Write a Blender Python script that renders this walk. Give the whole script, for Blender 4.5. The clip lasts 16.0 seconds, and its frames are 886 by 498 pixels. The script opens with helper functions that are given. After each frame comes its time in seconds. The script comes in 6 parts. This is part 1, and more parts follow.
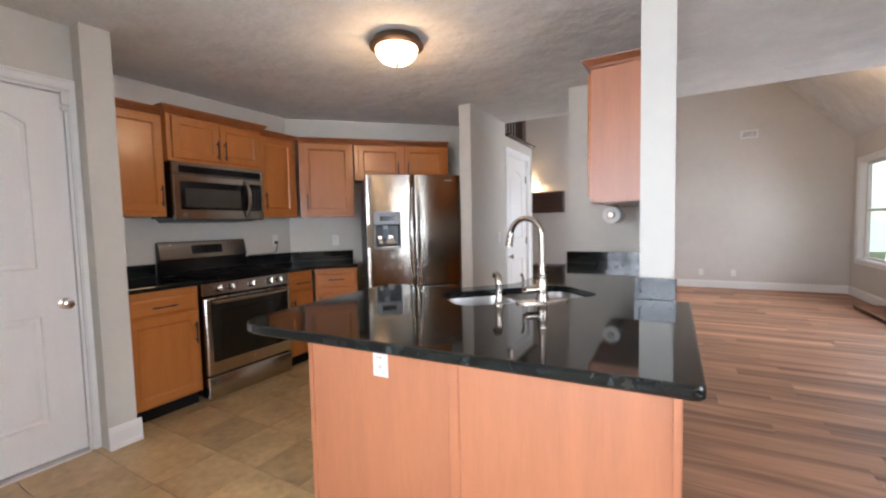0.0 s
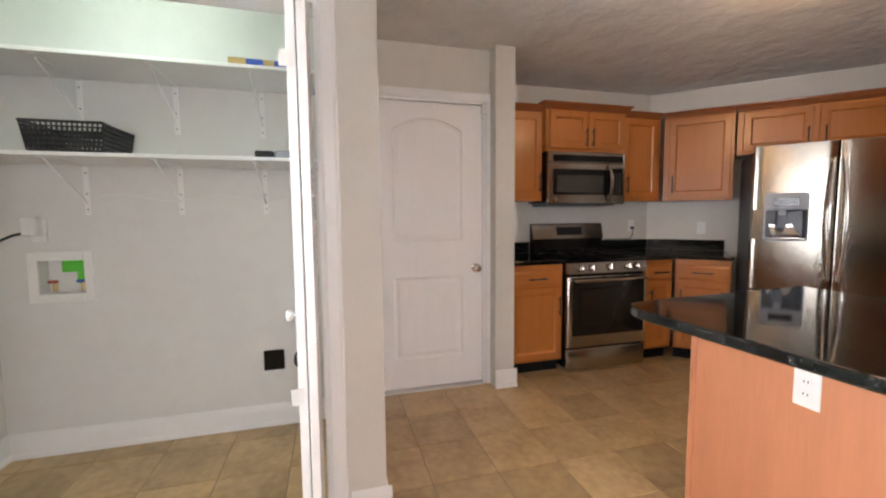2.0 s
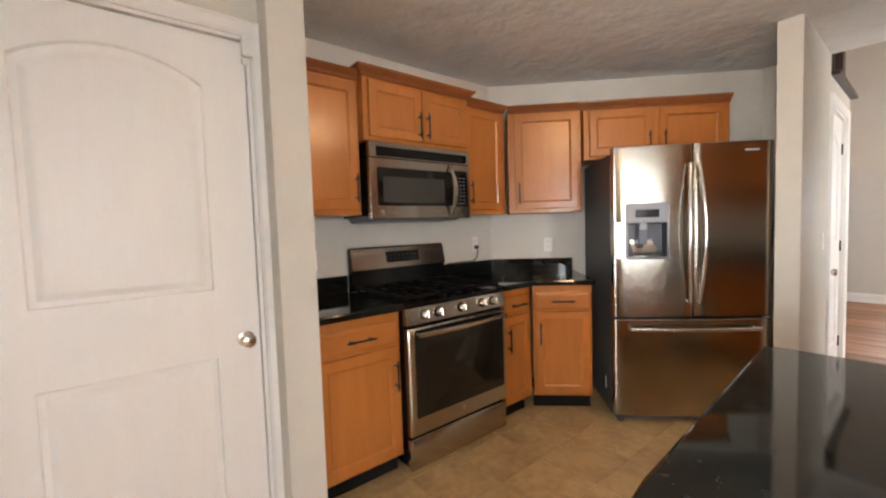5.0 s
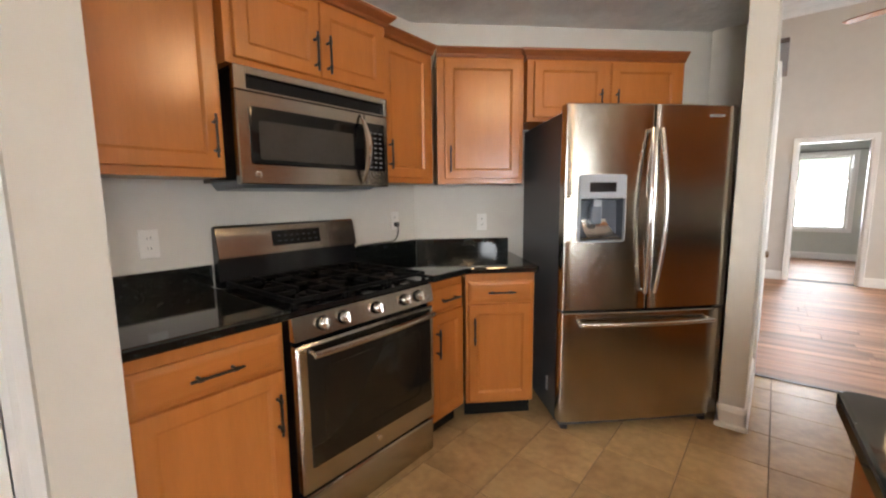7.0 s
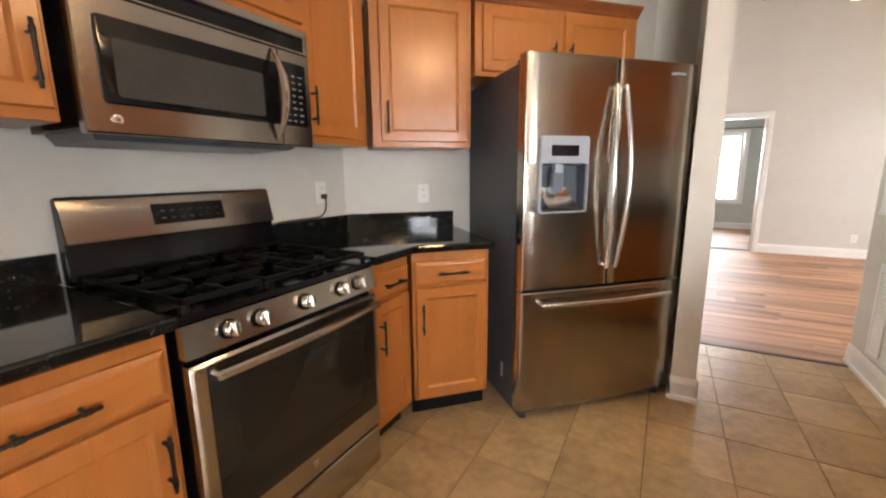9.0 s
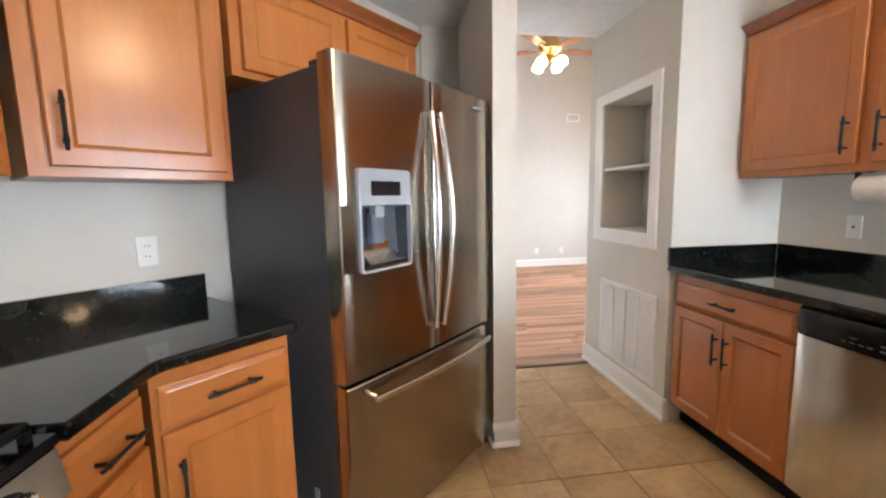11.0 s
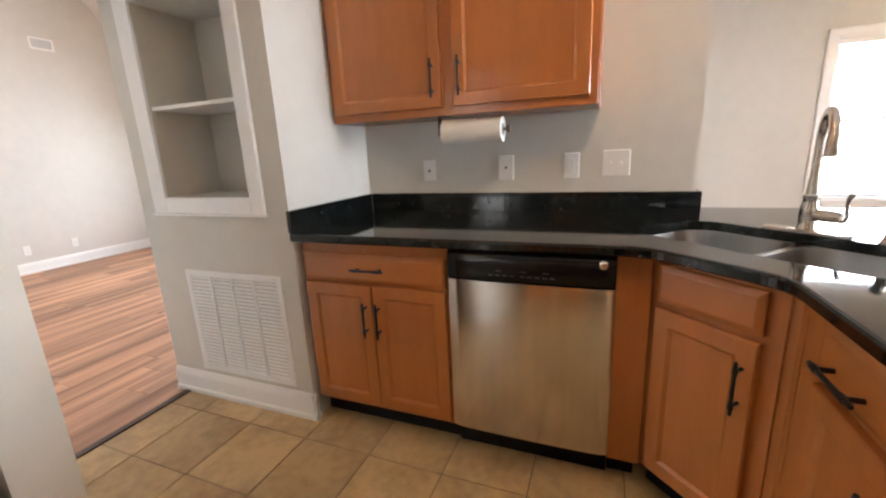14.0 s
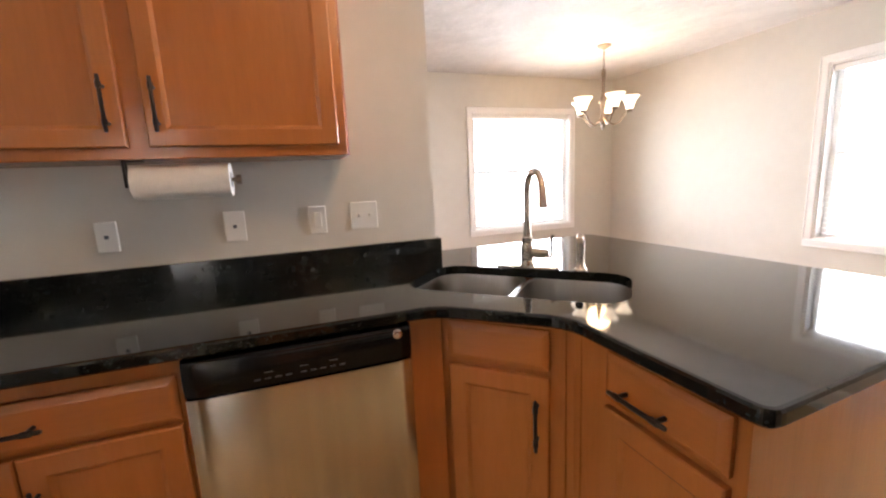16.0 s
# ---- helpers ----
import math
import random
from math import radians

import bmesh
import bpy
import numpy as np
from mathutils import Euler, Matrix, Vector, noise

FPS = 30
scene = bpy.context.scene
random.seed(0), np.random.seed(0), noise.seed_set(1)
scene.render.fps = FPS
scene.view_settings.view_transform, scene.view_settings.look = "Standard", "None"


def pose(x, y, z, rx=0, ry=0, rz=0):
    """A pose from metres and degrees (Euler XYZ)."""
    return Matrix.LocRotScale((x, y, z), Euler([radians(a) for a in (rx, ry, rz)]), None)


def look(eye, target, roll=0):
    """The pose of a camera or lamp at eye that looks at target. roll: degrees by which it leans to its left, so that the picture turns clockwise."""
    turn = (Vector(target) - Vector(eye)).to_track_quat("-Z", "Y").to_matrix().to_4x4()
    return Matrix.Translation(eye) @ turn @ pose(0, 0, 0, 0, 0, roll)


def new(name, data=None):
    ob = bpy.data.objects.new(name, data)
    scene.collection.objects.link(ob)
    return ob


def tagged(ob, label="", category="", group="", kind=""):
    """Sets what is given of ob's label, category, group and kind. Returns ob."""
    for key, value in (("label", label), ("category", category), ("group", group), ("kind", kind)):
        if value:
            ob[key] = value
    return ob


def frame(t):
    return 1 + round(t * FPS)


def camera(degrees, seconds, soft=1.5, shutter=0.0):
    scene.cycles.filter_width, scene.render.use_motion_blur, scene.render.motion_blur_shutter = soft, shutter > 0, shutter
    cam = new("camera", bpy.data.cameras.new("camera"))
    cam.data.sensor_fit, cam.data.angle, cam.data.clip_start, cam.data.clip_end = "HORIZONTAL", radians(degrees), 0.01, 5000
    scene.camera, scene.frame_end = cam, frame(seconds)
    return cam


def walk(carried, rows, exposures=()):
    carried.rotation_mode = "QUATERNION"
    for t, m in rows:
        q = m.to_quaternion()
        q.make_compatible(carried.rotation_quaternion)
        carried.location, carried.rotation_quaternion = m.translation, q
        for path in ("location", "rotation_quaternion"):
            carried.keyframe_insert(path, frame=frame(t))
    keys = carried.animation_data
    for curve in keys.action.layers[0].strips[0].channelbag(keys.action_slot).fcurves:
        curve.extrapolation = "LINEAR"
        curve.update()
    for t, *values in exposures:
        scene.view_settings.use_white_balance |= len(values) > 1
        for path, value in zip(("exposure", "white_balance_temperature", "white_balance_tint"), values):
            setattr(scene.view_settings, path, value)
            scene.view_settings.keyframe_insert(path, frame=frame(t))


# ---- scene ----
cam = camera(95.1, 16.0, soft=2.2)
PATH = [
    (0, (0.333, 0.326, 1.302), (-0.657, 2.06, 1.181), -1.3),
    (0.5, (0.325, 0.331, 1.3), (-0.874, 1.927, 1.185), -0.7),
    (1, (0.309, 0.303, 1.304), (-1.206, 1.603, 1.182), -0.2),
    (1.5, (0.262, 0.249, 1.294), (-1.52, 1.144, 1.152), 0.1),
    (2, (0.16, 0.209, 1.282), (-1.762, 0.739, 1.123), -0.5),
    (2.5, (-0.002, 0.16, 1.294), (-1.96, 0.533, 1.122), -1.1),
    (3, (-0.148, 0.238, 1.273), (-2.103, 0.631, 1.119), -1.7),
    (3.5, (-0.349, 0.405, 1.294), (-2.261, 0.969, 1.132), -1.7),
    (4, (-0.517, 0.564, 1.304), (-2.332, 1.384, 1.132), -1.6),
    (4.5, (-0.731, 0.695, 1.32), (-2.4, 1.787, 1.172), -1.7),
    (4.7, (-0.812, 0.752, 1.329), (-2.424, 1.929, 1.2), -1.7),
    (6.8, (-1.329, 1.263, 1.331), (-2.622, 2.779, 1.154), -0.7),
    (7, (-1.365, 1.275, 1.324), (-2.622, 2.81, 1.073), -0.6),
    (7.5, (-1.443, 1.285, 1.289), (-2.602, 2.861, 0.874), -0.2),
    (8, (-1.511, 1.303, 1.258), (-2.596, 2.901, 0.742), 0.1),
    (8.2, (-1.519, 1.333, 1.229), (-2.609, 2.934, 0.73), -0.2),
    (10.3, (-1.984, 1.825, 1.357), (-2.207, 3.802, 1.146), -1.5),
    (10.5, (-2.024, 1.875, 1.352), (-2.093, 3.861, 1.129), -1.4),
    (11, (-2.076, 2.005, 1.33), (-1.801, 3.971, 1.084), -1.1),
    (11.5, (-2.054, 2.193, 1.324), (-1.495, 4.098, 1.081), -1.0),
    (12, (-2.008, 2.35, 1.32), (-1.127, 4.13, 1.077), -1.2),
    (12.5, (-1.98, 2.491, 1.319), (-0.733, 4.037, 1.082), -1.8),
    (13, (-2.008, 2.636, 1.337), (-0.446, 3.858, 1.078), -2.4),
    (13.5, (-1.976, 2.714, 1.304), (-0.243, 3.654, 0.964), -2.8),
    (14, (-1.876, 2.796, 1.256), (-0.072, 3.522, 0.787), -2.7),
    (14.5, (-1.748, 2.871, 1.235), (0.104, 3.397, 0.692), -2.6),
    (15, (-1.666, 2.916, 1.245), (0.253, 3.141, 0.729), -2.6),
    (15.5, (-1.63, 2.974, 1.285), (0.312, 2.771, 0.851), -2.9),
    (16, (-1.608, 3.029, 1.308), (0.249, 2.366, 0.968), -2.7),
]
EXPOSURES = [(0.0, -0.50, 6250, 17), (1.5, -0.68, 6600, 18), (2.5, -0.58, 7350, 26), (3.5, -0.56, 7700, 30), (4.0, -0.46, 8300, 31), (4.5, -0.18, 7400, 18), (7.0, -0.03, 6950, 15), (8.0, 0.10, 7200, 16), (11.0, 0.46, 6200, 13), (12.2, 0.50, 6200, 12), (13.5, 0.30, 6400, 15), (15.0, 0.40, 6450, 15), (16.0, 0.20, 6800, 20)]
walk(cam, [(t, look(eye, target, roll)) for t, eye, target, roll in PATH], EXPOSURES)

# ---- world and lights ----
world = bpy.data.worlds.new("world")
scene.world = world
world.use_nodes = True
sky = world.node_tree.nodes.new("ShaderNodeTexSky")
sky.sky_type, sky.sun_disc = "NISHITA", False
sky.sun_elevation, sky.sun_rotation = radians(48), radians(200)
world.node_tree.links.new(sky.outputs[0], world.node_tree.nodes["Background"].inputs[0])
world.node_tree.nodes["Background"].inputs[1].default_value = 0.12
sun = new("sun", bpy.data.lights.new("sun", "SUN"))
sun.data.energy, sun.data.angle, sun.data.color = 2.0, radians(0.6), (1.0, 0.95, 0.88)
sun.matrix_world = look((0, 0, 20), (4.0, 9.0, 7.0))

CEIL, COUNTER = 2.48, 0.935


def lamp_area(name, x, y, z, target, w, h, watts, colour=(1, 1, 1), spread=130):
    ob = new(name, bpy.data.lights.new(name, "AREA"))
    ob.data.shape, ob.data.size, ob.data.size_y = "RECTANGLE", w, h
    ob.data.energy, ob.data.color, ob.data.spread = watts, colour, radians(spread)
    ob.matrix_world = look((x, y, z), target)
    return ob


def lamp_point(name, x, y, z, watts, radius, colour):
    ob = new(name, bpy.data.lights.new(name, "POINT"))
    ob.data.energy, ob.data.shadow_soft_size, ob.data.color = watts, radius, colour
    ob.location = (x, y, z)
    return ob


SKYLIGHT = (0.82, 0.92, 1.0)
WARM = (1.0, 0.66, 0.34)
lamp_area("window_light", 2.98, 0.34, 1.36, (0, 0.34, 1.2), 1.30, 1.30, 70, SKYLIGHT)
lamp_area("window_light", -0.18, -1.16, 1.37, (-0.18, 3, 1.2), 1.36, 1.34, 82, SKYLIGHT)
lamp_area("window_light", 2.98, 8.20, 1.38, (0, 7.6, 1.2), 1.40, 1.50, 46, SKYLIGHT)
lamp_area("window_light", 2.98, 6.25, 1.38, (0, 6.3, 1.2), 1.60, 1.60, 70, SKYLIGHT, 160)
lamp_area("window_light", -0.67, 12.62, 1.36, (-0.67, 9, 1.0), 0.8, 1.4, 60, SKYLIGHT)
lamp_point("kitchen_bulb", -1.215, 2.50, 2.28, 17, 0.09, WARM)
lamp_point("laundry_bulb", -1.85, -0.7, 2.40, 18, 0.06, (0.72, 1.0, 0.93))
lamp_point("chandelier_bulb", 1.693, 0.142, 2.075, 15, 0.12, WARM)
lamp_point("sconce_bulb", -2.36, 9.30, 2.12, 38, 0.03, WARM)
lamp_point("living_bulb", 1.95, 6.9, 3.12, 32, 0.05, WARM)


# ---- materials ----
def mat(name, colour, rough=0.5, metal=0.0, vary=0.0, scale=6.0, bump=0.0, bump_scale=60.0, stretch=(1, 1, 1), detail=4.0, coat=0.0, second=None, emit=None, strength=0.0, random_value=0.0, spec=0.5, bump_depth=0.01, fine=0.6, distort=0.0):
    """A procedural surface: two scales of colour noise, a fine bump and an optional second colour."""
    m = bpy.data.materials.new(name)
    m.use_nodes = True
    nt = m.node_tree
    b = nt.nodes["Principled BSDF"]
    b.inputs["Roughness"].default_value, b.inputs["Metallic"].default_value = rough, metal
    b.inputs["Coat Weight"].default_value = coat
    b.inputs["Specular IOR Level"].default_value = spec
    b.inputs["Base Color"].default_value = (*colour, 1)
    if emit:
        b.inputs["Emission Color"].default_value, b.inputs["Emission Strength"].default_value = (*emit, 1), strength
    co = nt.nodes.new("ShaderNodeTexCoord")
    mp = nt.nodes.new("ShaderNodeMapping")
    mp.inputs["Scale"].default_value = stretch
    nt.links.new(co.outputs["Object"], mp.inputs[0])
    if vary or random_value:
        n1, n2 = nt.nodes.new("ShaderNodeTexNoise"), nt.nodes.new("ShaderNodeTexNoise")
        n1.inputs["Scale"].default_value, n2.inputs["Scale"].default_value = scale, scale * 7
        n1.inputs["Detail"].default_value = n2.inputs["Detail"].default_value = detail
        add = nt.nodes.new("ShaderNodeMath")
        add.operation = "MULTIPLY_ADD"
        add.inputs[1].default_value = fine
        n1.inputs["Distortion"].default_value = distort
        nt.links.new(mp.outputs[0], n1.inputs["Vector"])
        nt.links.new(mp.outputs[0], n2.inputs["Vector"])
        nt.links.new(n2.outputs[0], add.inputs[0])
        nt.links.new(n1.outputs[0], add.inputs[2])
        ramp = nt.nodes.new("ShaderNodeValToRGB")
        dark = second if second else tuple(c * (1 - vary) for c in colour)
        ramp.color_ramp.elements[0].position, ramp.color_ramp.elements[1].position = 0.5 + 0.5 * fine - 0.28, 0.5 + 0.5 * fine + 0.25
        ramp.color_ramp.elements[0].color, ramp.color_ramp.elements[1].color = (*dark, 1), (*(min(1, c * (1 + vary * 0.5)) for c in colour), 1)
        nt.links.new(add.outputs[0], ramp.inputs[0])
        out = ramp.outputs[0]
        if random_value:
            info, hsv, rng = nt.nodes.new("ShaderNodeObjectInfo"), nt.nodes.new("ShaderNodeHueSaturation"), nt.nodes.new("ShaderNodeMapRange")
            rng.inputs["To Min"].default_value, rng.inputs["To Max"].default_value = 1 - random_value, 1 + random_value
            nt.links.new(info.outputs["Random"], rng.inputs[0])
            nt.links.new(rng.outputs[0], hsv.inputs["Value"])
            nt.links.new(out, hsv.inputs["Color"])
            out = hsv.outputs[0]
            # each piece shows its own stretch of the grain
            off = nt.nodes.new("ShaderNodeVectorMath")
            off.operation = "SCALE"
            off.inputs[0].default_value = (37.0, 19.0, 5.0)
            nt.links.new(info.outputs["Random"], off.inputs["Scale"])
            nt.links.new(off.outputs[0], mp.inputs["Location"])
        nt.links.new(out, b.inputs["Base Color"])
    if bump:
        n3, bm_ = nt.nodes.new("ShaderNodeTexNoise"), nt.nodes.new("ShaderNodeBump")
        n3.inputs["Scale"].default_value, n3.inputs["Detail"].default_value = bump_scale, 5.0
        bm_.inputs["Strength"].default_value, bm_.inputs["Distance"].default_value = bump, bump_depth
        nt.links.new(mp.outputs[0], n3.inputs["Vector"])
        nt.links.new(n3.outputs[0], bm_.inputs["Height"])
        nt.links.new(bm_.outputs[0], b.inputs["Normal"])
    return m


WALL = mat("wall_paint", (0.605, 0.58, 0.522), 0.62, vary=0.05, scale=1.5, bump=0.05, bump_scale=220)
WALL_LIVING = mat("living_paint", (0.60, 0.57, 0.53), 0.62, vary=0.05, scale=1.5, bump=0.05, bump_scale=220)
WALL_LAUNDRY = mat("laundry_paint", (0.69, 0.68, 0.645), 0.62, vary=0.05, scale=1.5, bump=0.05, bump_scale=220)
WALL_BEDROOM = mat("bedroom_paint", (0.56, 0.58, 0.54), 0.62, vary=0.05, scale=1.5, bump=0.05, bump_scale=220)
CEILING = mat("knockdown_ceiling", (0.74, 0.73, 0.705), 0.7, vary=0.10, scale=5, bump=0.46, bump_scale=7, bump_depth=0.04)
TRIM = mat("white_trim", (0.80, 0.79, 0.77), 0.35, vary=0.03, scale=3, bump=0.02, bump_scale=90)
DOOR = mat("white_door", (0.84, 0.83, 0.81), 0.40, vary=0.02, scale=3, bump=0.015, bump_scale=60, stretch=(8, 8, 0.8))
WOOD = mat("honey_maple", (0.41, 0.138, 0.032), 0.25, spec=0.7, vary=0.10, scale=2.0, bump=0.02, bump_scale=30, stretch=(7, 7, 0.7), coat=0.0)
WOOD_H = mat("honey_maple_across", (0.41, 0.138, 0.032), 0.25, spec=0.7, vary=0.10, scale=2.0, bump=0.02, bump_scale=30, stretch=(0.7, 0.7, 7), coat=0.0)
# Same maple made pinker and rougher: cool window daylight put into the colour.
WOOD_DAYLIT = mat("daylit_maple", (0.43, 0.165, 0.078), 0.42, spec=0.7, vary=0.10, scale=2.0, bump=0.02, bump_scale=30, stretch=(7, 7, 0.7))
WOOD_DARK = mat("crown_maple", (0.25, 0.075, 0.022), 0.38, vary=0.2, scale=3.0, stretch=(0.8, 0.8, 6), coat=0.25)
BRONZE = mat("oil_rubbed_bronze", (0.028, 0.020, 0.016), 0.38, 0.7, vary=0.2, scale=40)
RIM = mat("brown_bronze", (0.10, 0.058, 0.034), 0.42, 0.6, vary=0.25, scale=20)
STEEL = mat("brushed_steel", (0.50, 0.465, 0.415), 0.18, 1.0, vary=0.05, scale=3, bump=0.025, bump_scale=40, stretch=(0.4, 0.4, 30))
STEEL_V = mat("brushed_steel_upright", (0.41, 0.375, 0.325), 0.16, 1.0, vary=0.05, scale=3, bump=0.03, bump_scale=40, stretch=(30, 30, 0.4))
STEEL_COOL = mat("brushed_steel_cool", (0.70, 0.685, 0.64), 0.16, 1.0, vary=0.07, scale=2, bump=0.01, bump_scale=40, stretch=(14, 14, 0.15))
for m in (STEEL, STEEL_V, STEEL_COOL):
    m.node_tree.nodes["Principled BSDF"].inputs["Anisotropic"].default_value = 0.85
    m.node_tree.nodes["Principled BSDF"].inputs["Anisotropic Rotation"].default_value = 0.25
BRIGHT = mat("polished_steel", (0.72, 0.70, 0.67), 0.16, 1.0, vary=0.03, scale=8)
NICKEL = mat("satin_nickel", (0.55, 0.49, 0.42), 0.24, 1.0, vary=0.05, scale=20)
NICKEL_DARK = mat("aged_nickel", (0.26, 0.21, 0.165), 0.3, 1.0, vary=0.1, scale=20)
SINK = mat("sink_steel", (0.42, 0.41, 0.39), 0.30, 1.0, vary=0.06, scale=12, bump=0.02, bump_scale=60, stretch=(1, 12, 1))
BLACK = mat("black_enamel", (0.006, 0.006, 0.007), 0.14, spec=0.35, vary=0.2, scale=10)
IRON = mat("cast_iron", (0.006, 0.006, 0.006), 0.60, spec=0.12, vary=0.3, scale=40, bump=0.2, bump_scale=200)
GLASS_BLACK = mat("black_glass", (0.006, 0.006, 0.007), 0.08, vary=0.1, scale=10, spec=0.35)
OVEN_GLASS = mat("oven_glass", (0.016, 0.013, 0.010), 0.10, vary=0.04, scale=3, spec=0.35)
MW_SCREEN = mat("viewing_screen", (0.045, 0.042, 0.037), 0.22, vary=0.15, scale=10, spec=0.4)
CASE = mat("fridge_case", (0.060, 0.060, 0.066), 0.45, 0.2, vary=0.1, scale=30, bump=0.08, bump_scale=400)
GREY_PLASTIC = mat("grey_plastic", (0.26, 0.275, 0.30), 0.42, 0.0, vary=0.05, scale=10)
RECESS = mat("dispenser_recess", (0.040, 0.047, 0.060), 0.30, vary=0.1, scale=10)
DARK_PLASTIC = mat("dark_plastic", (0.085, 0.10, 0.125), 0.35, 0.0, vary=0.1, scale=10)
SCREEN = mat("dark_screen", (0.008, 0.008, 0.010), 0.12)
WHITE_PLASTIC = mat("white_plastic", (0.76, 0.75, 0.71), 0.35, vary=0.02, scale=10)
PAPER = mat("paper_towel_paper", (0.82, 0.80, 0.76), 0.9, vary=0.05, scale=30, bump=0.2, bump_scale=180)
# Near-black that puts recess shade into toe kicks, outlet slots and plank joints.
SHADOW = mat("recess_shade_black", (0.005, 0.0045, 0.004), 0.7, vary=0.2, scale=10, spec=0.2)
MESH_BLACK = mat("black_wire", (0.02, 0.02, 0.022), 0.4, 0.3)
RUBBER = mat("black_rubber", (0.015, 0.015, 0.015), 0.6)
RED = mat("red_valve", (0.35, 0.03, 0.025), 0.4)
BLUE = mat("blue_valve", (0.03, 0.08, 0.35), 0.4)
BRASS = mat("brass", (0.6, 0.42, 0.2), 0.3, 1.0)
GREEN = mat("green_sticker", (0.10, 0.62, 0.06), 0.5)
MANTEL = mat("dark_mantel_wood", (0.045, 0.020, 0.012), 0.4, vary=0.3, scale=3, stretch=(0.6, 6, 6))
BLADE = mat("fan_blade_wood", (0.36, 0.14, 0.045), 0.35, vary=0.25, scale=4, stretch=(1, 8, 1))
FROST = mat("lit_frosted_glass", (0.9, 0.86, 0.78), 0.5, emit=(1.0, 0.74, 0.42), strength=9.0)
FROST_DIM = mat("alabaster_glass", (0.9, 0.86, 0.78), 0.5, emit=(1.0, 0.84, 0.60), strength=2.6)
BACKDROP = mat("outdoor_backdrop_glow", (0.5, 0.6, 0.45), 0.9, vary=0.2, scale=0.5)
CLOTH = mat("grey_curtain_rod", (0.20, 0.20, 0.20), 0.5)
LAWN = mat("lawn", (0.20, 0.24, 0.13), 0.9, vary=0.5, scale=0.8)
TILE = mat("beige_tile", (0.50, 0.34, 0.168), 0.28, vary=0.22, scale=3.2, bump=0.08, bump_scale=14, second=(0.32, 0.205, 0.095), random_value=0.13)
GROUT = mat("brown_grout", (0.19, 0.13, 0.075), 0.85, vary=0.2, scale=60)
PLANK = mat("vinyl_plank", (0.50, 0.272, 0.162), 0.48, vary=0.3, scale=0.8, bump=0.04, bump_scale=20, stretch=(0.5, 8, 1), detail=2, second=(0.140, 0.064, 0.039), random_value=0.20, spec=0.25, fine=0.25, distort=1.2)


def granite():
    m = mat("black_granite", (0.010, 0.013, 0.012), 0.055, spec=0.5)
    nt = m.node_tree
    b = nt.nodes["Principled BSDF"]
    co = nt.nodes.new("ShaderNodeTexCoord")

    def ramp_of(source, *stops):
        node = nt.nodes.new("ShaderNodeValToRGB")
        r = node.color_ramp
        for k, (at, c) in enumerate(stops):
            e = r.elements[k] if k < 2 else r.elements.new(at)
            e.position, e.color = at, (*c, 1)
        nt.links.new(source, node.inputs[0])
        return node.outputs[0]

    def noise(scale, detail, distort=0.0):
        n = nt.nodes.new("ShaderNodeTexNoise")
        n.inputs["Scale"].default_value, n.inputs["Detail"].default_value, n.inputs["Distortion"].default_value = scale, detail, distort
        nt.links.new(co.outputs["Object"], n.inputs["Vector"])
        return n.outputs[0]

    def crystals(scale):
        v = nt.nodes.new("ShaderNodeTexVoronoi")
        v.inputs["Scale"].default_value = scale
        nt.links.new(co.outputs["Object"], v.inputs["Vector"])
        return v.outputs["Color"]

    def mix(kind, a, c):
        n = nt.nodes.new("ShaderNodeMixRGB")
        n.blend_type = kind
        n.inputs[0].default_value = 1
        nt.links.new(a, n.inputs[1])
        nt.links.new(c, n.inputs[2])
        return n.outputs[0]

    cloud = ramp_of(noise(17, 6, 0.8), (0.46, (0.003, 0.0035, 0.0035)), (0.78, (0.018, 0.021, 0.018)))
    fine = ramp_of(crystals(210), (0.0, (0.002, 0.003, 0.003)), (1.0, (0.045, 0.056, 0.058)), (0.78, (0.003, 0.004, 0.004)))
    where = ramp_of(noise(30, 4), (0.44, (0.25, 0.25, 0.25)), (0.68, (1.5, 1.5, 1.5)))
    big = ramp_of(crystals(75), (0.86, (0.0, 0.0, 0.0)), (0.97, (0.055, 0.070, 0.074)))
    rare = ramp_of(noise(9, 3), (0.50, (0.0, 0.0, 0.0)), (0.66, (1.0, 1.0, 1.0)))
    nt.links.new(mix("ADD", cloud, mix("ADD", mix("MULTIPLY", fine, where), mix("MULTIPLY", big, rare))), b.inputs["Base Color"])
    return m


def clear_glass():
    m = bpy.data.materials.new("window_glass")
    m.use_nodes = True
    b = m.node_tree.nodes["Principled BSDF"]
    b.inputs["Base Color"].default_value = (1, 1, 1, 1)
    b.inputs["Transmission Weight"].default_value, b.inputs["Roughness"].default_value, b.inputs["IOR"].default_value = 1.0, 0.0, 1.01
    return m


GRANITE, GLASS = granite(), clear_glass()


# ---- mesh helpers ----
def finish(name, bm, material, smooth=False):
    bmesh.ops.recalc_face_normals(bm, faces=bm.faces)
    me = bpy.data.meshes.new(name)
    bm.to_mesh(me)
    bm.free()
    me.materials.append(material)
    if smooth:
        me.polygons.foreach_set("use_smooth", [True] * len(me.polygons))
        me.set_sharp_from_angle(angle=radians(35))
    return me


def part(name, bm, material, parent, label="", smooth=False, m=None):
    ob = new(name, finish(name, bm, material, smooth))
    ob.parent = parent
    if m is not None:
        ob.matrix_local = m
    return tagged(ob, label) if label else ob


def struct(name, bm, material, label="", category="", smooth=False):
    ob = new(name, finish(name, bm, material, smooth))
    return tagged(ob, label, category, "", "structure")


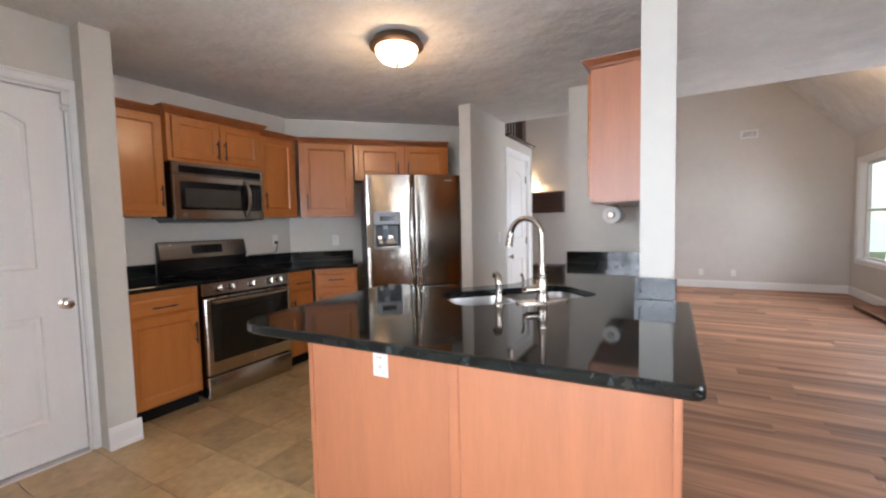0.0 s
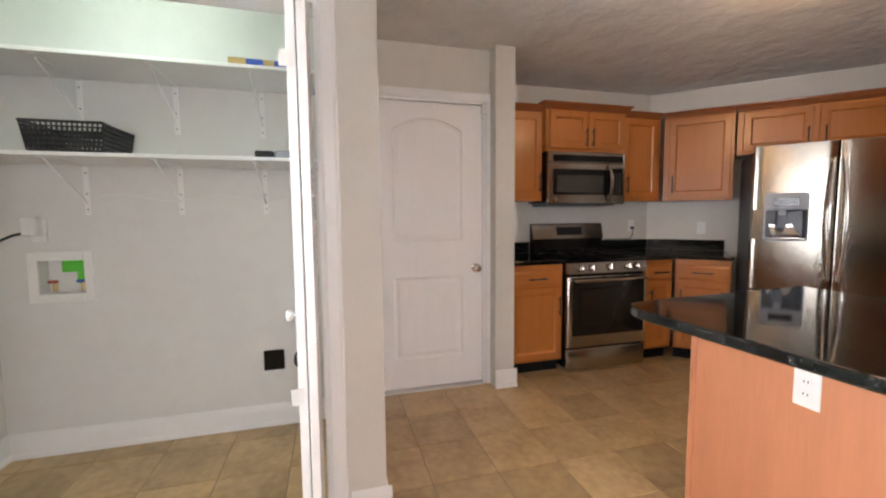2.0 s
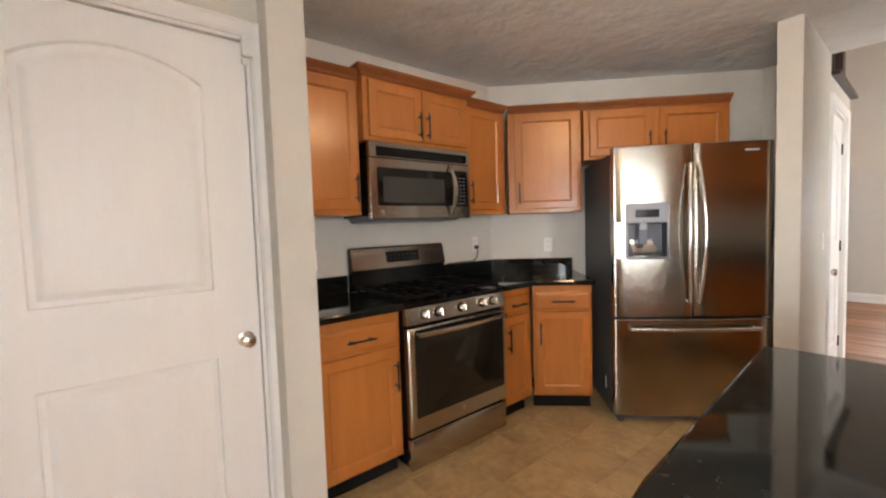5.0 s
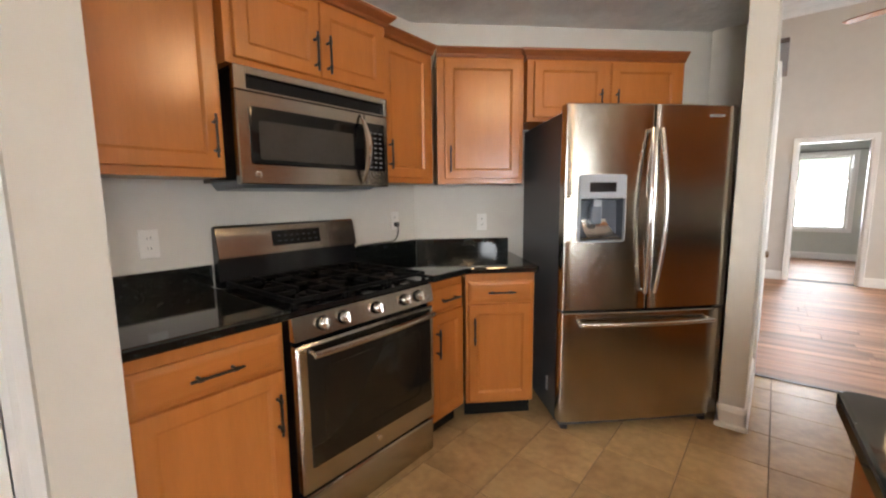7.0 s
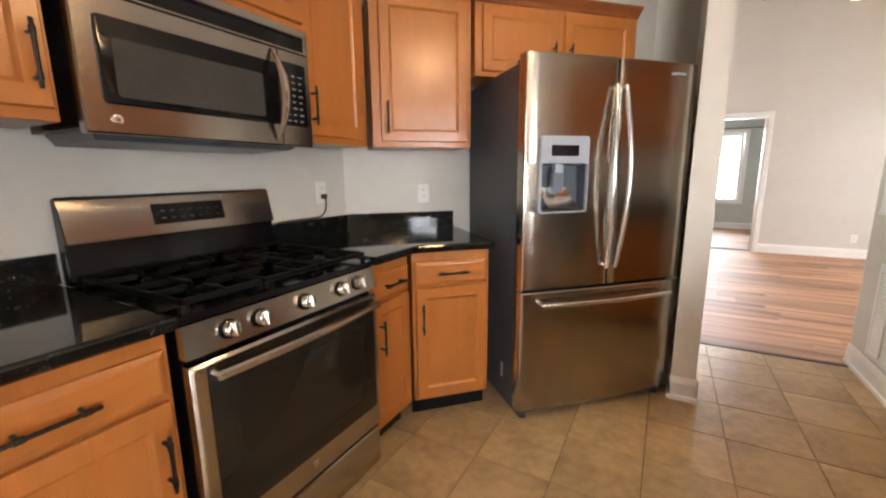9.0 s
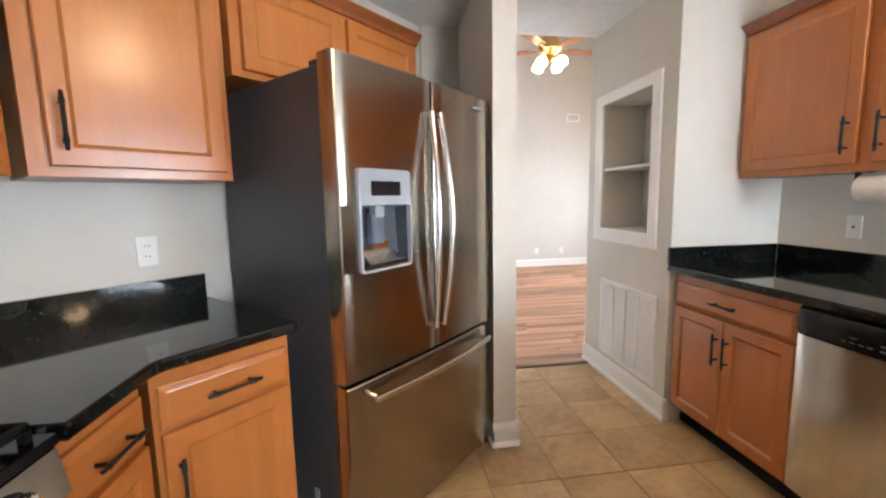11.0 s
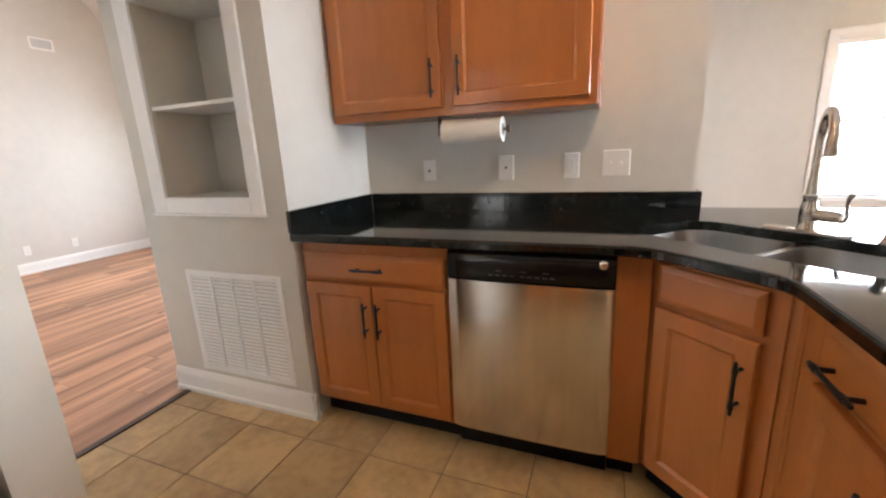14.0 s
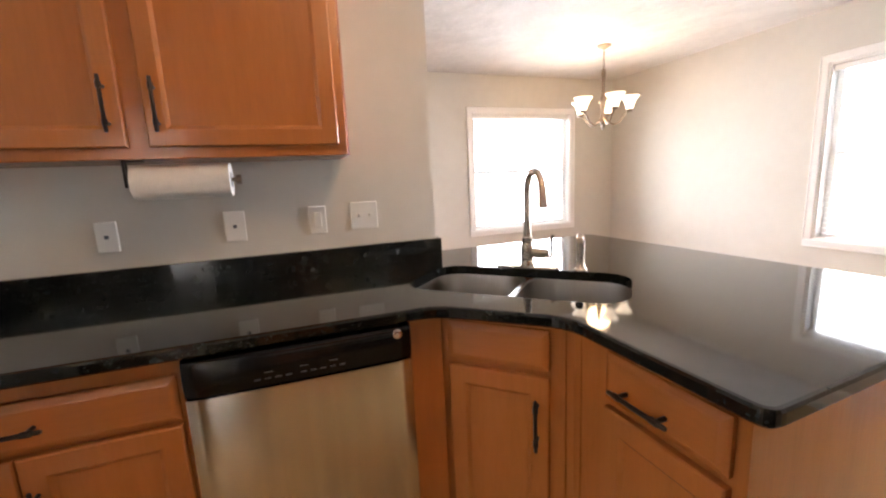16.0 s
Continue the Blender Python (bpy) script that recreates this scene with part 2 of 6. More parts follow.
def thing(name, m, label, category, group=""):
    ob = new(name)
    ob.empty_display_size = 0.05
    ob.matrix_world = m
    return tagged(ob, label, category, group)


def box(bm, x0, x1, y0, y1, z0, z1, bevel=0.0, segments=1):
    r = bmesh.ops.create_cube(bm, size=1.0)
    vs = r["verts"]
    for v in vs:
        v.co = ((x0 + x1) / 2 + v.co.x * (x1 - x0), (y0 + y1) / 2 + v.co.y * (y1 - y0), (z0 + z1) / 2 + v.co.z * (z1 - z0))
    if bevel:
        es = {e for v in vs for e in v.link_edges}
        bmesh.ops.bevel(bm, geom=list(es), offset=bevel, segments=segments, affect="EDGES", profile=0.5)
    return bm


def boxes(*rows, bevel=0.0, segments=1):
    bm = bmesh.new()
    for r in rows:
        box(bm, *r, bevel=bevel, segments=segments)
    return bm


def rings(bm, loops, cap0=True, cap1=True, closed=False):
    """Skin a row of loops with the same number of points."""
    vs = [[bm.verts.new(p) for p in lp] for lp in loops]
    n = len(vs[0])
    for a, b in list(zip(vs, vs[1:])) + ([(vs[-1], vs[0])] if closed else []):
        for i in range(n):
            bm.faces.new((a[i], a[(i + 1) % n], b[(i + 1) % n], b[i]))
    if cap0 and not closed:
        bm.faces.new(vs[0][::-1])
    if cap1 and not closed:
        bm.faces.new(vs[-1])
    return bm


def rect(x0, x1, z0, z1, y):
    return [(x0, y, z0), (x1, y, z0), (x1, y, z1), (x0, y, z1)]


def round_rect(x0, x1, z0, z1, y, r, n=5):
    pts = []
    for cx, cz, a0 in ((x1 - r, z1 - r, 0), (x0 + r, z1 - r, 90), (x0 + r, z0 + r, 180), (x1 - r, z0 + r, 270)):
        for i in range(n + 1):
            a = radians(a0 + 90 * i / n)
            pts.append((cx + r * math.cos(a), y, cz + r * math.sin(a)))
    return pts


def lathe(bm, profile, n=24, centre=(0, 0, 0)):
    cx, cy, cz = centre
    return rings(bm, [[(cx + r * math.cos(2 * math.pi * i / n), cy + r * math.sin(2 * math.pi * i / n), cz + z) for i in range(n)] for r, z in profile])


def tube(bm, points, radius, n=10, taper=None):
    pts = [Vector(p) for p in points]
    loops = []
    up = Vector((0, 0, 1))
    side = None
    for i, p in enumerate(pts):
        d = (pts[min(i + 1, len(pts) - 1)] - pts[max(i - 1, 0)]).normalized()
        ref = side if side is not None else (d.cross(up) if abs(d.z) < 0.95 else d.cross(Vector((1, 0, 0)))).normalized()
        s = (ref - d * ref.dot(d)).normalized()
        side = s
        t = d.cross(s)
        r = radius * (taper[i] if taper else 1)
        loops.append([p + r * (math.cos(2 * math.pi * k / n) * s + math.sin(2 * math.pi * k / n) * t) for k in range(n)])
    return rings(bm, loops)


def flowing(points, steps=4):
    """A smooth curve through a row of points."""
    p = [Vector(q) for q in points]
    p = [p[0]] + p + [p[-1]]
    out = []
    for a, b, c, d in zip(p, p[1:], p[2:], p[3:]):
        for k in range(steps):
            t = k / steps
            out.append(0.5 * (2 * b + (c - a) * t + (2 * a - 5 * b + 4 * c - d) * t * t + (3 * b - a - 3 * c + d) * t ** 3))
    return out + [p[-1]]


def prism(bm, poly, z0, z1):
    return rings(bm, [[(x, y, z0) for x, y in poly], [(x, y, z1) for x, y in poly]])


R45 = math.sqrt(0.5)
KX, KY = -3.33, 3.36


def diag(s, d, z=0.0):
    """A place s along the slanting wall from its inner corner, d out from it."""
    return (KX + R45 * (s + d), KY + R45 * (s - d), z)


# ---- the large structure ----
def wall_box(name, rows, material=WALL, label="painted drywall wall with light greige paint"):
    return struct(name, boxes(*rows), material, label, "wall")


# floor under the tiles and planks
struct("floor", boxes((-3.5, 0.36, 0.2, 4.95, -0.12, -0.004), (-2.61, 0.36, -1.19, 0.2, -0.12, -0.004), (-2.61, -1.0, -1.75, -1.19, -0.12, -0.004)), GROUT, "tiled floor with brown grout joints", "floor")
struct("floor_2", boxes((0.36, 3.0, -1.2, 4.95, -0.12, -0.006), (-5.6, 3.0, 4.95, 9.62, -0.12, -0.006)), SHADOW, "wood-look plank floor", "floor")
struct("floor_3", boxes((-2.6, 1.6, 9.62, 12.7, -0.12, 0.0)), PLANK, "wood-look plank floor of the bedroom", "floor")
struct("trim_floor", boxes((-1.45, -0.47, 4.925, 4.965, 0.0, 0.006), bevel=0.002), MANTEL, "thin dark strip between tile and planks", "trim")

# kitchen, dining and hall ceiling
struct("ceiling", boxes((-3.5, 3.0, -1.75, 4.95, CEIL, CEIL + 0.25)), CEILING, "flat textured white ceiling", "ceiling")

wall_box("wall_stove", [(KX - 0.14, KX, 1.36, KY + 0.03, 0, CEIL)])
bm = bmesh.new()
prism(bm, [diag(-0.02, 0)[:2], diag(2.246, 0)[:2], diag(2.10, -0.14)[:2], diag(-0.05, -0.14)[:2]], 0, CEIL)
struct("wall_fridge", bm, WALL, "painted slanting wall behind the fridge", "wall")
wall_box("wall_alcove", [(-1.80, -1.536, 4.86, 4.948, 0, CEIL)])
# end wall between the door recess and the stove cabinets
wall_box("wall_pilaster", [(KX, -2.575, 1.36, 1.51, 0, CEIL)])
# wall with the panelled door: opening y 0.458..1.324
wall_box("wall_door", [(-2.83, -2.69, 0.407, 0.458, 0, CEIL), (-2.83, -2.69, 1.324, 1.36, 0, CEIL), (-2.83, -2.69, 0.458, 1.324, 2.11, CEIL)])
wall_box("wall_behind_door", [(-3.50, KX - 0.142, 0.2, 1.36, 0, CEIL), (KX - 0.142, -2.83, 0.2, 0.262, 0, CEIL)])
wall_box("wall_return", [(-2.83, -1.62, 0.265, 0.407, 0, CEIL)])
# laundry closet: front wall at x = -1.50 with its opening y -1.35..0.18
wall_box("wall_laundry_front", [(-1.62, -1.50, 0.19, 0.407, 0, CEIL), (-1.62, -1.50, -1.37, 0.19, 2.10, CEIL), (-1.62, -1.50, -1.75, -1.37, 0, CEIL)])
WB = (-1.293, -1.088, 0.885, 1.065)
wall_box("wall_laundry_back", [(-2.61, -2.47, -1.75, WB[0], 0, CEIL), (-2.61, -2.47, WB[1], 0.263, 0, CEIL), (-2.61, -2.47, WB[0], WB[1], 0, WB[2]), (-2.61, -2.47, WB[0], WB[1], WB[3], CEIL), (-2.61, -2.555, WB[0], WB[1], WB[2], WB[3])], WALL_LAUNDRY)
wall_box("wall_laundry_side", [(-2.47, -1.62, -1.63, -1.49, 0, CEIL)], WALL_LAUNDRY)
wall_box("wall_laundry_end", [(-2.47, -1.62, 0.250, 0.263, 0, CEIL)], WALL_LAUNDRY)
# hall recess and dining south wall, window x -0.92..0.515
wall_box("wall_hall", [(-1.50, -1.0, -1.75, -1.61, 0, CEIL), (-1.12, -1.0, -1.61, -1.05, 0, CEIL)])
WS = (-0.92, 0.515, 0.665, 2.065)
wall_box("wall_south", [(-1.0, WS[0], -1.19, -1.05, 0, CEIL), (WS[1], 3.01, -1.19, -1.05, 0, CEIL), (WS[0], WS[1], -1.19, -1.05, 0, WS[2]), (WS[0], WS[1], -1.19, -1.05, WS[3], CEIL)])
# east wall along dining and living room
WE = (-0.37, 1.00, 0.665, 2.045)
WL = (7.35, 9.18, 0.60, 2.14)
WM = (5.35, 7.15, 0.55, 2.22)
EAVE = 2.57
RIDGE = 0.76
wall_box("wall_east", [(2.87, 3.01, -1.05, WE[0], 0, CEIL), (2.87, 3.01, WE[1], 4.95, 0, CEIL), (2.87, 3.01, WE[0], WE[1], 0, WE[2]), (2.87, 3.01, WE[0], WE[1], WE[3], CEIL)])
wall_box("wall_living_east", [(2.87, 3.01, 4.95, WM[0], 0, EAVE), (2.87, 3.01, WM[1], WL[0], 0, EAVE), (2.87, 3.01, WL[1], 9.59, 0, EAVE),
                              (2.87, 3.01, WM[0], WM[1], 0, WM[2]), (2.87, 3.01, WM[0], WM[1], WM[3], EAVE), (2.87, 3.01, WL[0], WL[1], 0, WL[2]), (2.87, 3.01, WL[0], WL[1], WL[3], EAVE)], WALL_LIVING)
# sink wall and the block that holds the built-in shelf
wall_box("wall_sink", [(0.195, 0.335, 2.42, 4.072, 0, CEIL)])
NI = (4.27, 4.82, 1.095, 1.97)
NX = -0.488
wall_box("wall_niche", [(NX, 0.335, 4.072, NI[0], 0, CEIL), (NX, 0.335, NI[1], 5.03, 0, CEIL), (NX, 0.335, NI[0], NI[1], 0, NI[2]), (NX, 0.335, NI[0], NI[1], NI[3], CEIL), (-0.17, 0.335, NI[0], NI[1], NI[2], NI[3])])
# hall wall past the fridge with its door, open loft above
HD = (4.985, 5.775)
LOFT = 2.335
wall_box("wall_loft", [(-1.541, -1.42, 3.99, 4.95, 0, CEIL), (-1.535, -1.42, 4.95, HD[0], 0, LOFT), (-1.535, -1.42, HD[1], 5.97, 0, LOFT), (-1.535, -1.42, HD[0], HD[1], 2.14, LOFT), (-5.6, -1.535, 5.85, 5.97, 0, LOFT)])
struct("floor_loft", boxes((-5.6, -1.54, 4.95, 5.84, 2.20, LOFT - 0.005)), TRIM, "loft floor above the hall door", "floor")
# living room: far gable wall with the bedroom doorway x -1.20..-0.36
TOP = 4.85
BD = (-1.155, -0.387)
bm = boxes((-5.6, BD[0], 9.45, 9.59, 0, TOP), (BD[1], RIDGE, 9.45, 9.59, 0, TOP), (BD[0], BD[1], 9.45, 9.59, 2.08, TOP))
rings(bm, [[(RIDGE, y, 0), (2.87, y, 0), (2.87, y, EAVE), (RIDGE, y, TOP)] for y in (9.45, 9.59)])
struct("wall_north", bm, WALL_LIVING, "tall painted gable wall of the living room", "wall")
wall_box("wall_living_west", [(-5.74, -5.6, 4.95, 9.59, 0, TOP)], WALL_LIVING)
wall_box("wall_above_kitchen", [(-5.6, 2.87, 4.83, 4.945, CEIL + 0.252, TOP)], WALL_LIVING)
bm = bmesh.new()
rings(bm, [[(-5.74, y, TOP), (RIDGE, y, TOP), (3.01, y, EAVE - 0.151), (3.01, y, EAVE + 0.15), (RIDGE, y, TOP + 0.2), (-5.74, y, TOP + 0.2)] for y in (4.83, 9.59)])
struct("ceiling_2", bm, CEILING, "vaulted textured ceiling of the living room", "ceiling")
# bedroom beyond the doorway
BW = (-1.10, -0.25, 0.62, 2.08)
wall_box("wall_bedroom", [(-2.6, BW[0], 12.5, 12.64, 0, CEIL), (BW[1], 1.6, 12.5, 12.64, 0, CEIL), (BW[0], BW[1], 12.5, 12.64, 0, BW[2]), (BW[0], BW[1], 12.5, 12.64, BW[3], CEIL), (-2.74, -2.6, 9.59, 12.64, 0, CEIL), (1.6, 1.74, 9.59, 12.64, 0, CEIL)], WALL_BEDROOM)
struct("ceiling_3", boxes((-2.74, 1.74, 9.595, 12.64, CEIL, CEIL + 0.1)), CEILING, "flat bedroom ceiling", "ceiling")


def baseboard(name, x0, y0, x1, y1, h=0.135):
    """Baseboard with a stepped cap from one floor point to another, standing out to the right of the way."""
    a, b = Vector((x0, y0, 0)), Vector((x1, y1, 0))
    d = (b - a).normalized()
    n = Vector((d.y, -d.x, 0))
    prof = [(0, 0), (0.022, 0), (0.022, 0.02), (0.014, 0.03), (0.014, h - 0.035), (0.009, h - 0.012), (0.004, h), (0, h)]
    bm = bmesh.new()
    rings(bm, [[p + n * u + Vector((0, 0, z)) for u, z in prof] for p in (a, b)])
    return struct(name, bm, TRIM, "white painted baseboard with stepped profile", "baseboard")


for row in [(-2.575, 1.36, -2.575, 1.532), (-2.575, 1.51, -2.70, 1.51), (NX, 5.03, NX, 4.05), (NX - 0.02, 4.072, NX + 0.02, 4.072), (2.87, 9.45, 2.87, -1.05), (-0.318, 9.45, 2.87, 9.45), (-5.6, 9.45, -1.224, 9.45),
            (2.87, -1.05, -1.0, -1.05), (-2.47, -1.49, -2.47, 0.25), (-1.62, -1.49, -2.47, -1.49), (-1.42, 3.974, -1.42, 5.04), (-1.50, 0.26, -1.50, 0.43), (-1.50, 0.407, -2.69, 0.407)]:
    baseboard("baseboard", *row)
baseboard("baseboard", -1.549, 3.988, -1.406, 3.988)
baseboard("baseboard", -1.535, 4.30, -1.535, 3.974)
baseboard("baseboard", -2.6, 12.5, 1.6, 12.5)


# ---- cabinets ----
STOVE_SIDE, SINK_SIDE = 90, -90


def door_mesh(w, h, t=0.02, rail=0.052):
    """A framed door with a recessed flat panel; front at y = 0, back at y = t."""
    bm = bmesh.new()
    rings(bm, [rect(0, w, 0, h, t), rect(0, w, 0, h, 0.004), rect(0.004, w - 0.004, 0.004, h - 0.004, 0), rect(rail, w - rail, rail, h - rail, 0),
               rect(rail + 0.006, w - rail - 0.006, rail + 0.006, h - rail - 0.006, 0.004), rect(rail + 0.012, w - rail - 0.012, rail + 0.012, h - rail - 0.012, 0.009)])
    return bm


def drawer_mesh(w, h, t=0.02):
    bm = bmesh.new()
    rings(bm, [rect(0, w, 0, h, t), rect(0, w, 0, h, 0.009), rect(0.004, w - 0.004, 0.004, h - 0.004, 0.006), rect(0.014, w - 0.014, 0.014, h - 0.014, 0.0015), rect(0.020, w - 0.020, 0.020, h - 0.020, 0)])
    return bm


def pull(upright, length=0.128):
    """A bar pull with two posts; the bar stands 30 mm off the front."""
    bm = bmesh.new()
    half, post = length / 2 + 0.016, length / 2 - 0.012
    ax = (lambda s, y: (0, y, s)) if upright else (lambda s, y: (s, y, 0))
    tube(bm, [ax(-half, -0.030), ax(-half + 0.004, -0.030), ax(0, -0.031), ax(half - 0.004, -0.030), ax(half, -0.030)], 0.0056, 8, [0.75, 1, 1, 1, 0.75])
    for s in (-post, post):
        tube(bm, [ax(s, 0.0), ax(s, -0.026)], 0.0055, 8)
        tube(bm, [ax(s - 0.009, -0.030), ax(s + 0.009, -0.030)], 0.0078, 8)
    return bm


def cabinet(name, m, w, d, z0, z1, fronts, label, toe=0.0, crown=0.0, crown_ends=(0, 0), frame=True, group=""):
    """A cabinet in a local frame: front along x at y = 0, depth to +y. fronts: (kind, x0, x1, z0, z1, handle x, handle z)."""
    ob = thing(name, m, label, "cabinet", group)
    bm = boxes((0, w, 0.022, d, z0 + toe, z1), bevel=0.002)
    part("body", bm, WOOD, ob)
    # Thin skin over the side, its pinker colour carrying the window daylight.
    if crown_ends == (0, 1):
        part("end_panel", boxes((w + 0.0005, w + 0.0065, 0.024, d - 0.001, z0, z1 - 0.008), bevel=0.001), WOOD_DAYLIT, ob)
    for kind, x0, x1, a, b, hx, hz in fronts:
        if kind == "door":
            dr = part("door", door_mesh(x1 - x0, b - a), WOOD, ob, m=pose(x0, 0, a))
        else:
            dr = part("drawer_front", drawer_mesh(x1 - x0, b - a), WOOD_H, ob, m=pose(x0, 0, a))
        if hx is not None:
            part("handle", pull(kind == "door"), BRONZE, dr, "dark bronze bar pull", True, pose(hx - x0, 0, hz - a))
    # Toe board coloured black for the shade under the cabinet.
    if toe:
        part("toe_kick", boxes((0.0, w, 0.085, 0.10, 0.0, toe)), SHADOW, ob, "recessed toe kick blackened to carry its shade")
    if crown:
        l, r = crown_ends
        prof = [(0.018, 0.0), (0.010, 0.004), (0.004, 0.018), (-0.016, 0.036), (-0.024, 0.044), (-0.026, crown), (0.018, crown)]
        bm = bmesh.new()
        path = []
        for y, z in prof:
            o = 0.018 - y
            path.append([(-o * l, d if l else y, z1 - 0.006 + z), (-o * l, y, z1 - 0.006 + z), (w + o * r, y, z1 - 0.006 + z), (w + o * r, d if r else y, z1 - 0.006 + z)])
        vs = [[bm.verts.new(p) for p in lp] for lp in path]
        n = len(vs)
        for i in range(n):
            a, b = vs[i], vs[(i + 1) % n]
            for k in range(3):
                if (k == 0 and not l) or (k == 2 and not r):
                    continue
                bm.faces.new((a[k], a[k + 1], b[k + 1], b[k]))
        box(bm, 0, w, 0.019, d, z1 - 0.004, z1 + crown - 0.012)
        part("crown", bm, WOOD_DARK, ob, "darker crown moulding")
    return ob


FX = -2.70
BT = COUNTER - 0.036


def base_unit(name, m, w, d, side, label, drawers=1, doors=1, inset=0.015):
    """A base cabinet: a row of drawers above doors; side: which edge carries the door pull."""
    fr = []
    zd, zt = BT - 0.176, BT - 0.052
    if drawers:
        fr.append(("drawer", inset, w - inset, zd, zt, w / 2 if drawers > 0 else None, (zd + zt) / 2))
    if doors == 1:
        hx = w - inset - 0.032 if side == "r" else inset + 0.032
        fr.append(("door", inset, w - inset, 0.125, zd - 0.012, hx, zd - 0.012 - 0.15))
    else:
        fr.append(("door", inset, w / 2 - 0.002, 0.125, zd - 0.012, w / 2 - 0.032, zd - 0.012 - 0.15))
        fr.append(("door", w / 2 + 0.002, w - inset, 0.125, zd - 0.012, w / 2 + 0.032, zd - 0.012 - 0.15))
    return cabinet(name, m, w, d, 0.0, BT, fr, label, toe=0.105)


base_unit("base_cabinet", pose(FX, 1.52, 0, 0, 0, 90), 0.485, 0.62, "r", "honey maple base cabinet with drawer beside the stove")
base_unit("base_cabinet", pose(FX, 2.795, 0, 0, 0, 90), 0.302, 0.62, "l", "narrow honey maple base cabinet between stove and corner")
base_unit("base_cabinet", pose(*diag(0.268, 0.63), 0, 0, 45), 0.405, 0.61, "l", "honey maple corner base cabinet beside the fridge")
base_unit("base_cabinet", pose(-0.47, 4.06, 0, 0, 0, -90), 0.715, 0.64, "", "double-door maple base cabinet beside the dishwasher", doors=2)
DT, DB, DD = BT - 0.022, BT - 0.144, BT - 0.165
cabinet("sink_cabinet", pose(-0.450, 2.658, 0, 0, 0, 225), 0.40, 0.10, 0.0, BT, [("drawer", 0.045, 0.355, DB, DT, None, 0), ("door", 0.045, 0.355, 0.125, DD, 0.323, DD - 0.135)],
        "slanting maple sink cabinet with false drawer front", toe=0.105)
cabinet("peninsula_cabinet", pose(-0.728, 2.360, 0, 0, 0, 180), 0.460, 0.15, 0.0, BT, [("drawer", 0.135, 0.442, DB, DT, 0.262, (DB + DT) / 2 - 0.014), ("door", 0.135, 0.442, 0.125, DD, 0.40, DD - 0.135)],
        "maple peninsula cabinet with wide drawer", toe=0.105)
ob = thing("filler_panel", pose(0, 0, 0), "plain maple filler strip between dishwasher and sink cabinet", "cabinet")
part("filler", boxes((-0.456, -0.40, 2.636, 2.742, 0.105, BT)), WOOD, ob)
# Kick boards here take their black from the recess shade.
part("toe_kick", boxes((-0.385, -0.37, 2.645, 2.74, 0.0, 0.105)), SHADOW, ob, "recessed toe kick blackened to carry its shade")

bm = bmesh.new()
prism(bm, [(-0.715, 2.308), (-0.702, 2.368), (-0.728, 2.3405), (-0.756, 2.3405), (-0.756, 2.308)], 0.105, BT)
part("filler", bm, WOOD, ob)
part("toe_kick", boxes((-0.80, -0.70, 2.23, 2.28, 0.0, 0.105)), SHADOW, ob, "recessed toe kick blackened to carry its shade")

UB, UT = 1.41, 2.175
UX = -3.01
cabinet("wall_cabinet", pose(UX, 1.52, 0, 0, 0, 90), 0.462, 0.315, UB, UT, [("door", 0.012, 0.45, UB + 0.03, UT - 0.02, 0.42, UB + 0.15)], "honey maple wall cabinet with one door", crown=0.05)
cabinet("wall_cabinet", pose(-2.952, 1.984, 0, 0, 0, 90), 0.802, 0.373, 1.832, 2.19, [("door", 0.03, 0.40, 1.855, 2.17, 0.37, 1.95), ("door", 0.404, 0.772, 1.855, 2.17, 0.434, 1.95)], "short double-door maple cabinet above the microwave", crown=0.055, crown_ends=(1, 1))
cabinet("wall_cabinet", pose(UX, 2.788, 0, 0, 0, 90), KY - 0.14 - 2.788, 0.315, UB, UT, [("door", 0.012, 0.385, UB + 0.03, UT - 0.02, 0.044, UB + 0.15)], "narrow honey maple wall cabinet by the corner", crown=0.05)
cabinet("wall_cabinet", pose(*diag(0.142, 0.32), 0, 0, 45), 0.545, 0.315, UB, UT, [("door", 0.045, 0.52, UB + 0.03, UT - 0.02, 0.078, UB + 0.15)], "honey maple wall cabinet on the slanting wall", crown=0.05)
cabinet("wall_cabinet", pose(*diag(0.70, 0.345), 0, 0, 45), 1.03, 0.34, 1.79, 2.165, [("door", 0.04, 0.495, 1.815, 2.145, 0.462, 1.90), ("door", 0.535, 0.99, 1.815, 2.145, 0.568, 1.90)], "wide double-door maple cabinet above the fridge", crown=0.055, crown_ends=(1, 0))
cabinet("wall_cabinet", pose(-0.115, 4.067, 0, 0, 0, -90), 1.235, 0.306, UB, UT, [("door", 0.025, 0.585, UB + 0.035, UT - 0.02, 0.55, UB + 0.155), ("door", 0.640, 1.205, UB + 0.035, UT - 0.02, 0.675, UB + 0.155)], "wide double-door maple wall cabinet above the dishwasher", crown=0.05, crown_ends=(0, 1))

# peninsula back panels facing the dining side, window daylight put into their colour
ob = thing("kitchen_peninsula", pose(0, 0, 0), "kitchen peninsula closed with plain maple panels", "peninsula")
for x0, x1 in ((-1.135, -0.372), (-0.372, 0.355)):
    part("panel", boxes((x0 + 0.02, x1 - 0.02, 1.624, 1.642, 0.0, BT)), WOOD_DAYLIT, ob)
for x0, x1 in ((-1.135, -1.112), (-0.392, -0.352), (0.335, 0.36)):
    part("stile", boxes((x0, x1, 1.614, 1.642, 0.0, BT), bevel=0.003), WOOD_DAYLIT, ob)
bm = bmesh.new()
prism(bm, [(-1.137, 1.643), (-1.119, 1.643), (-1.190, 2.360), (-1.208, 2.360)], 0.0, BT)
part("end_panel", bm, WOOD, ob)
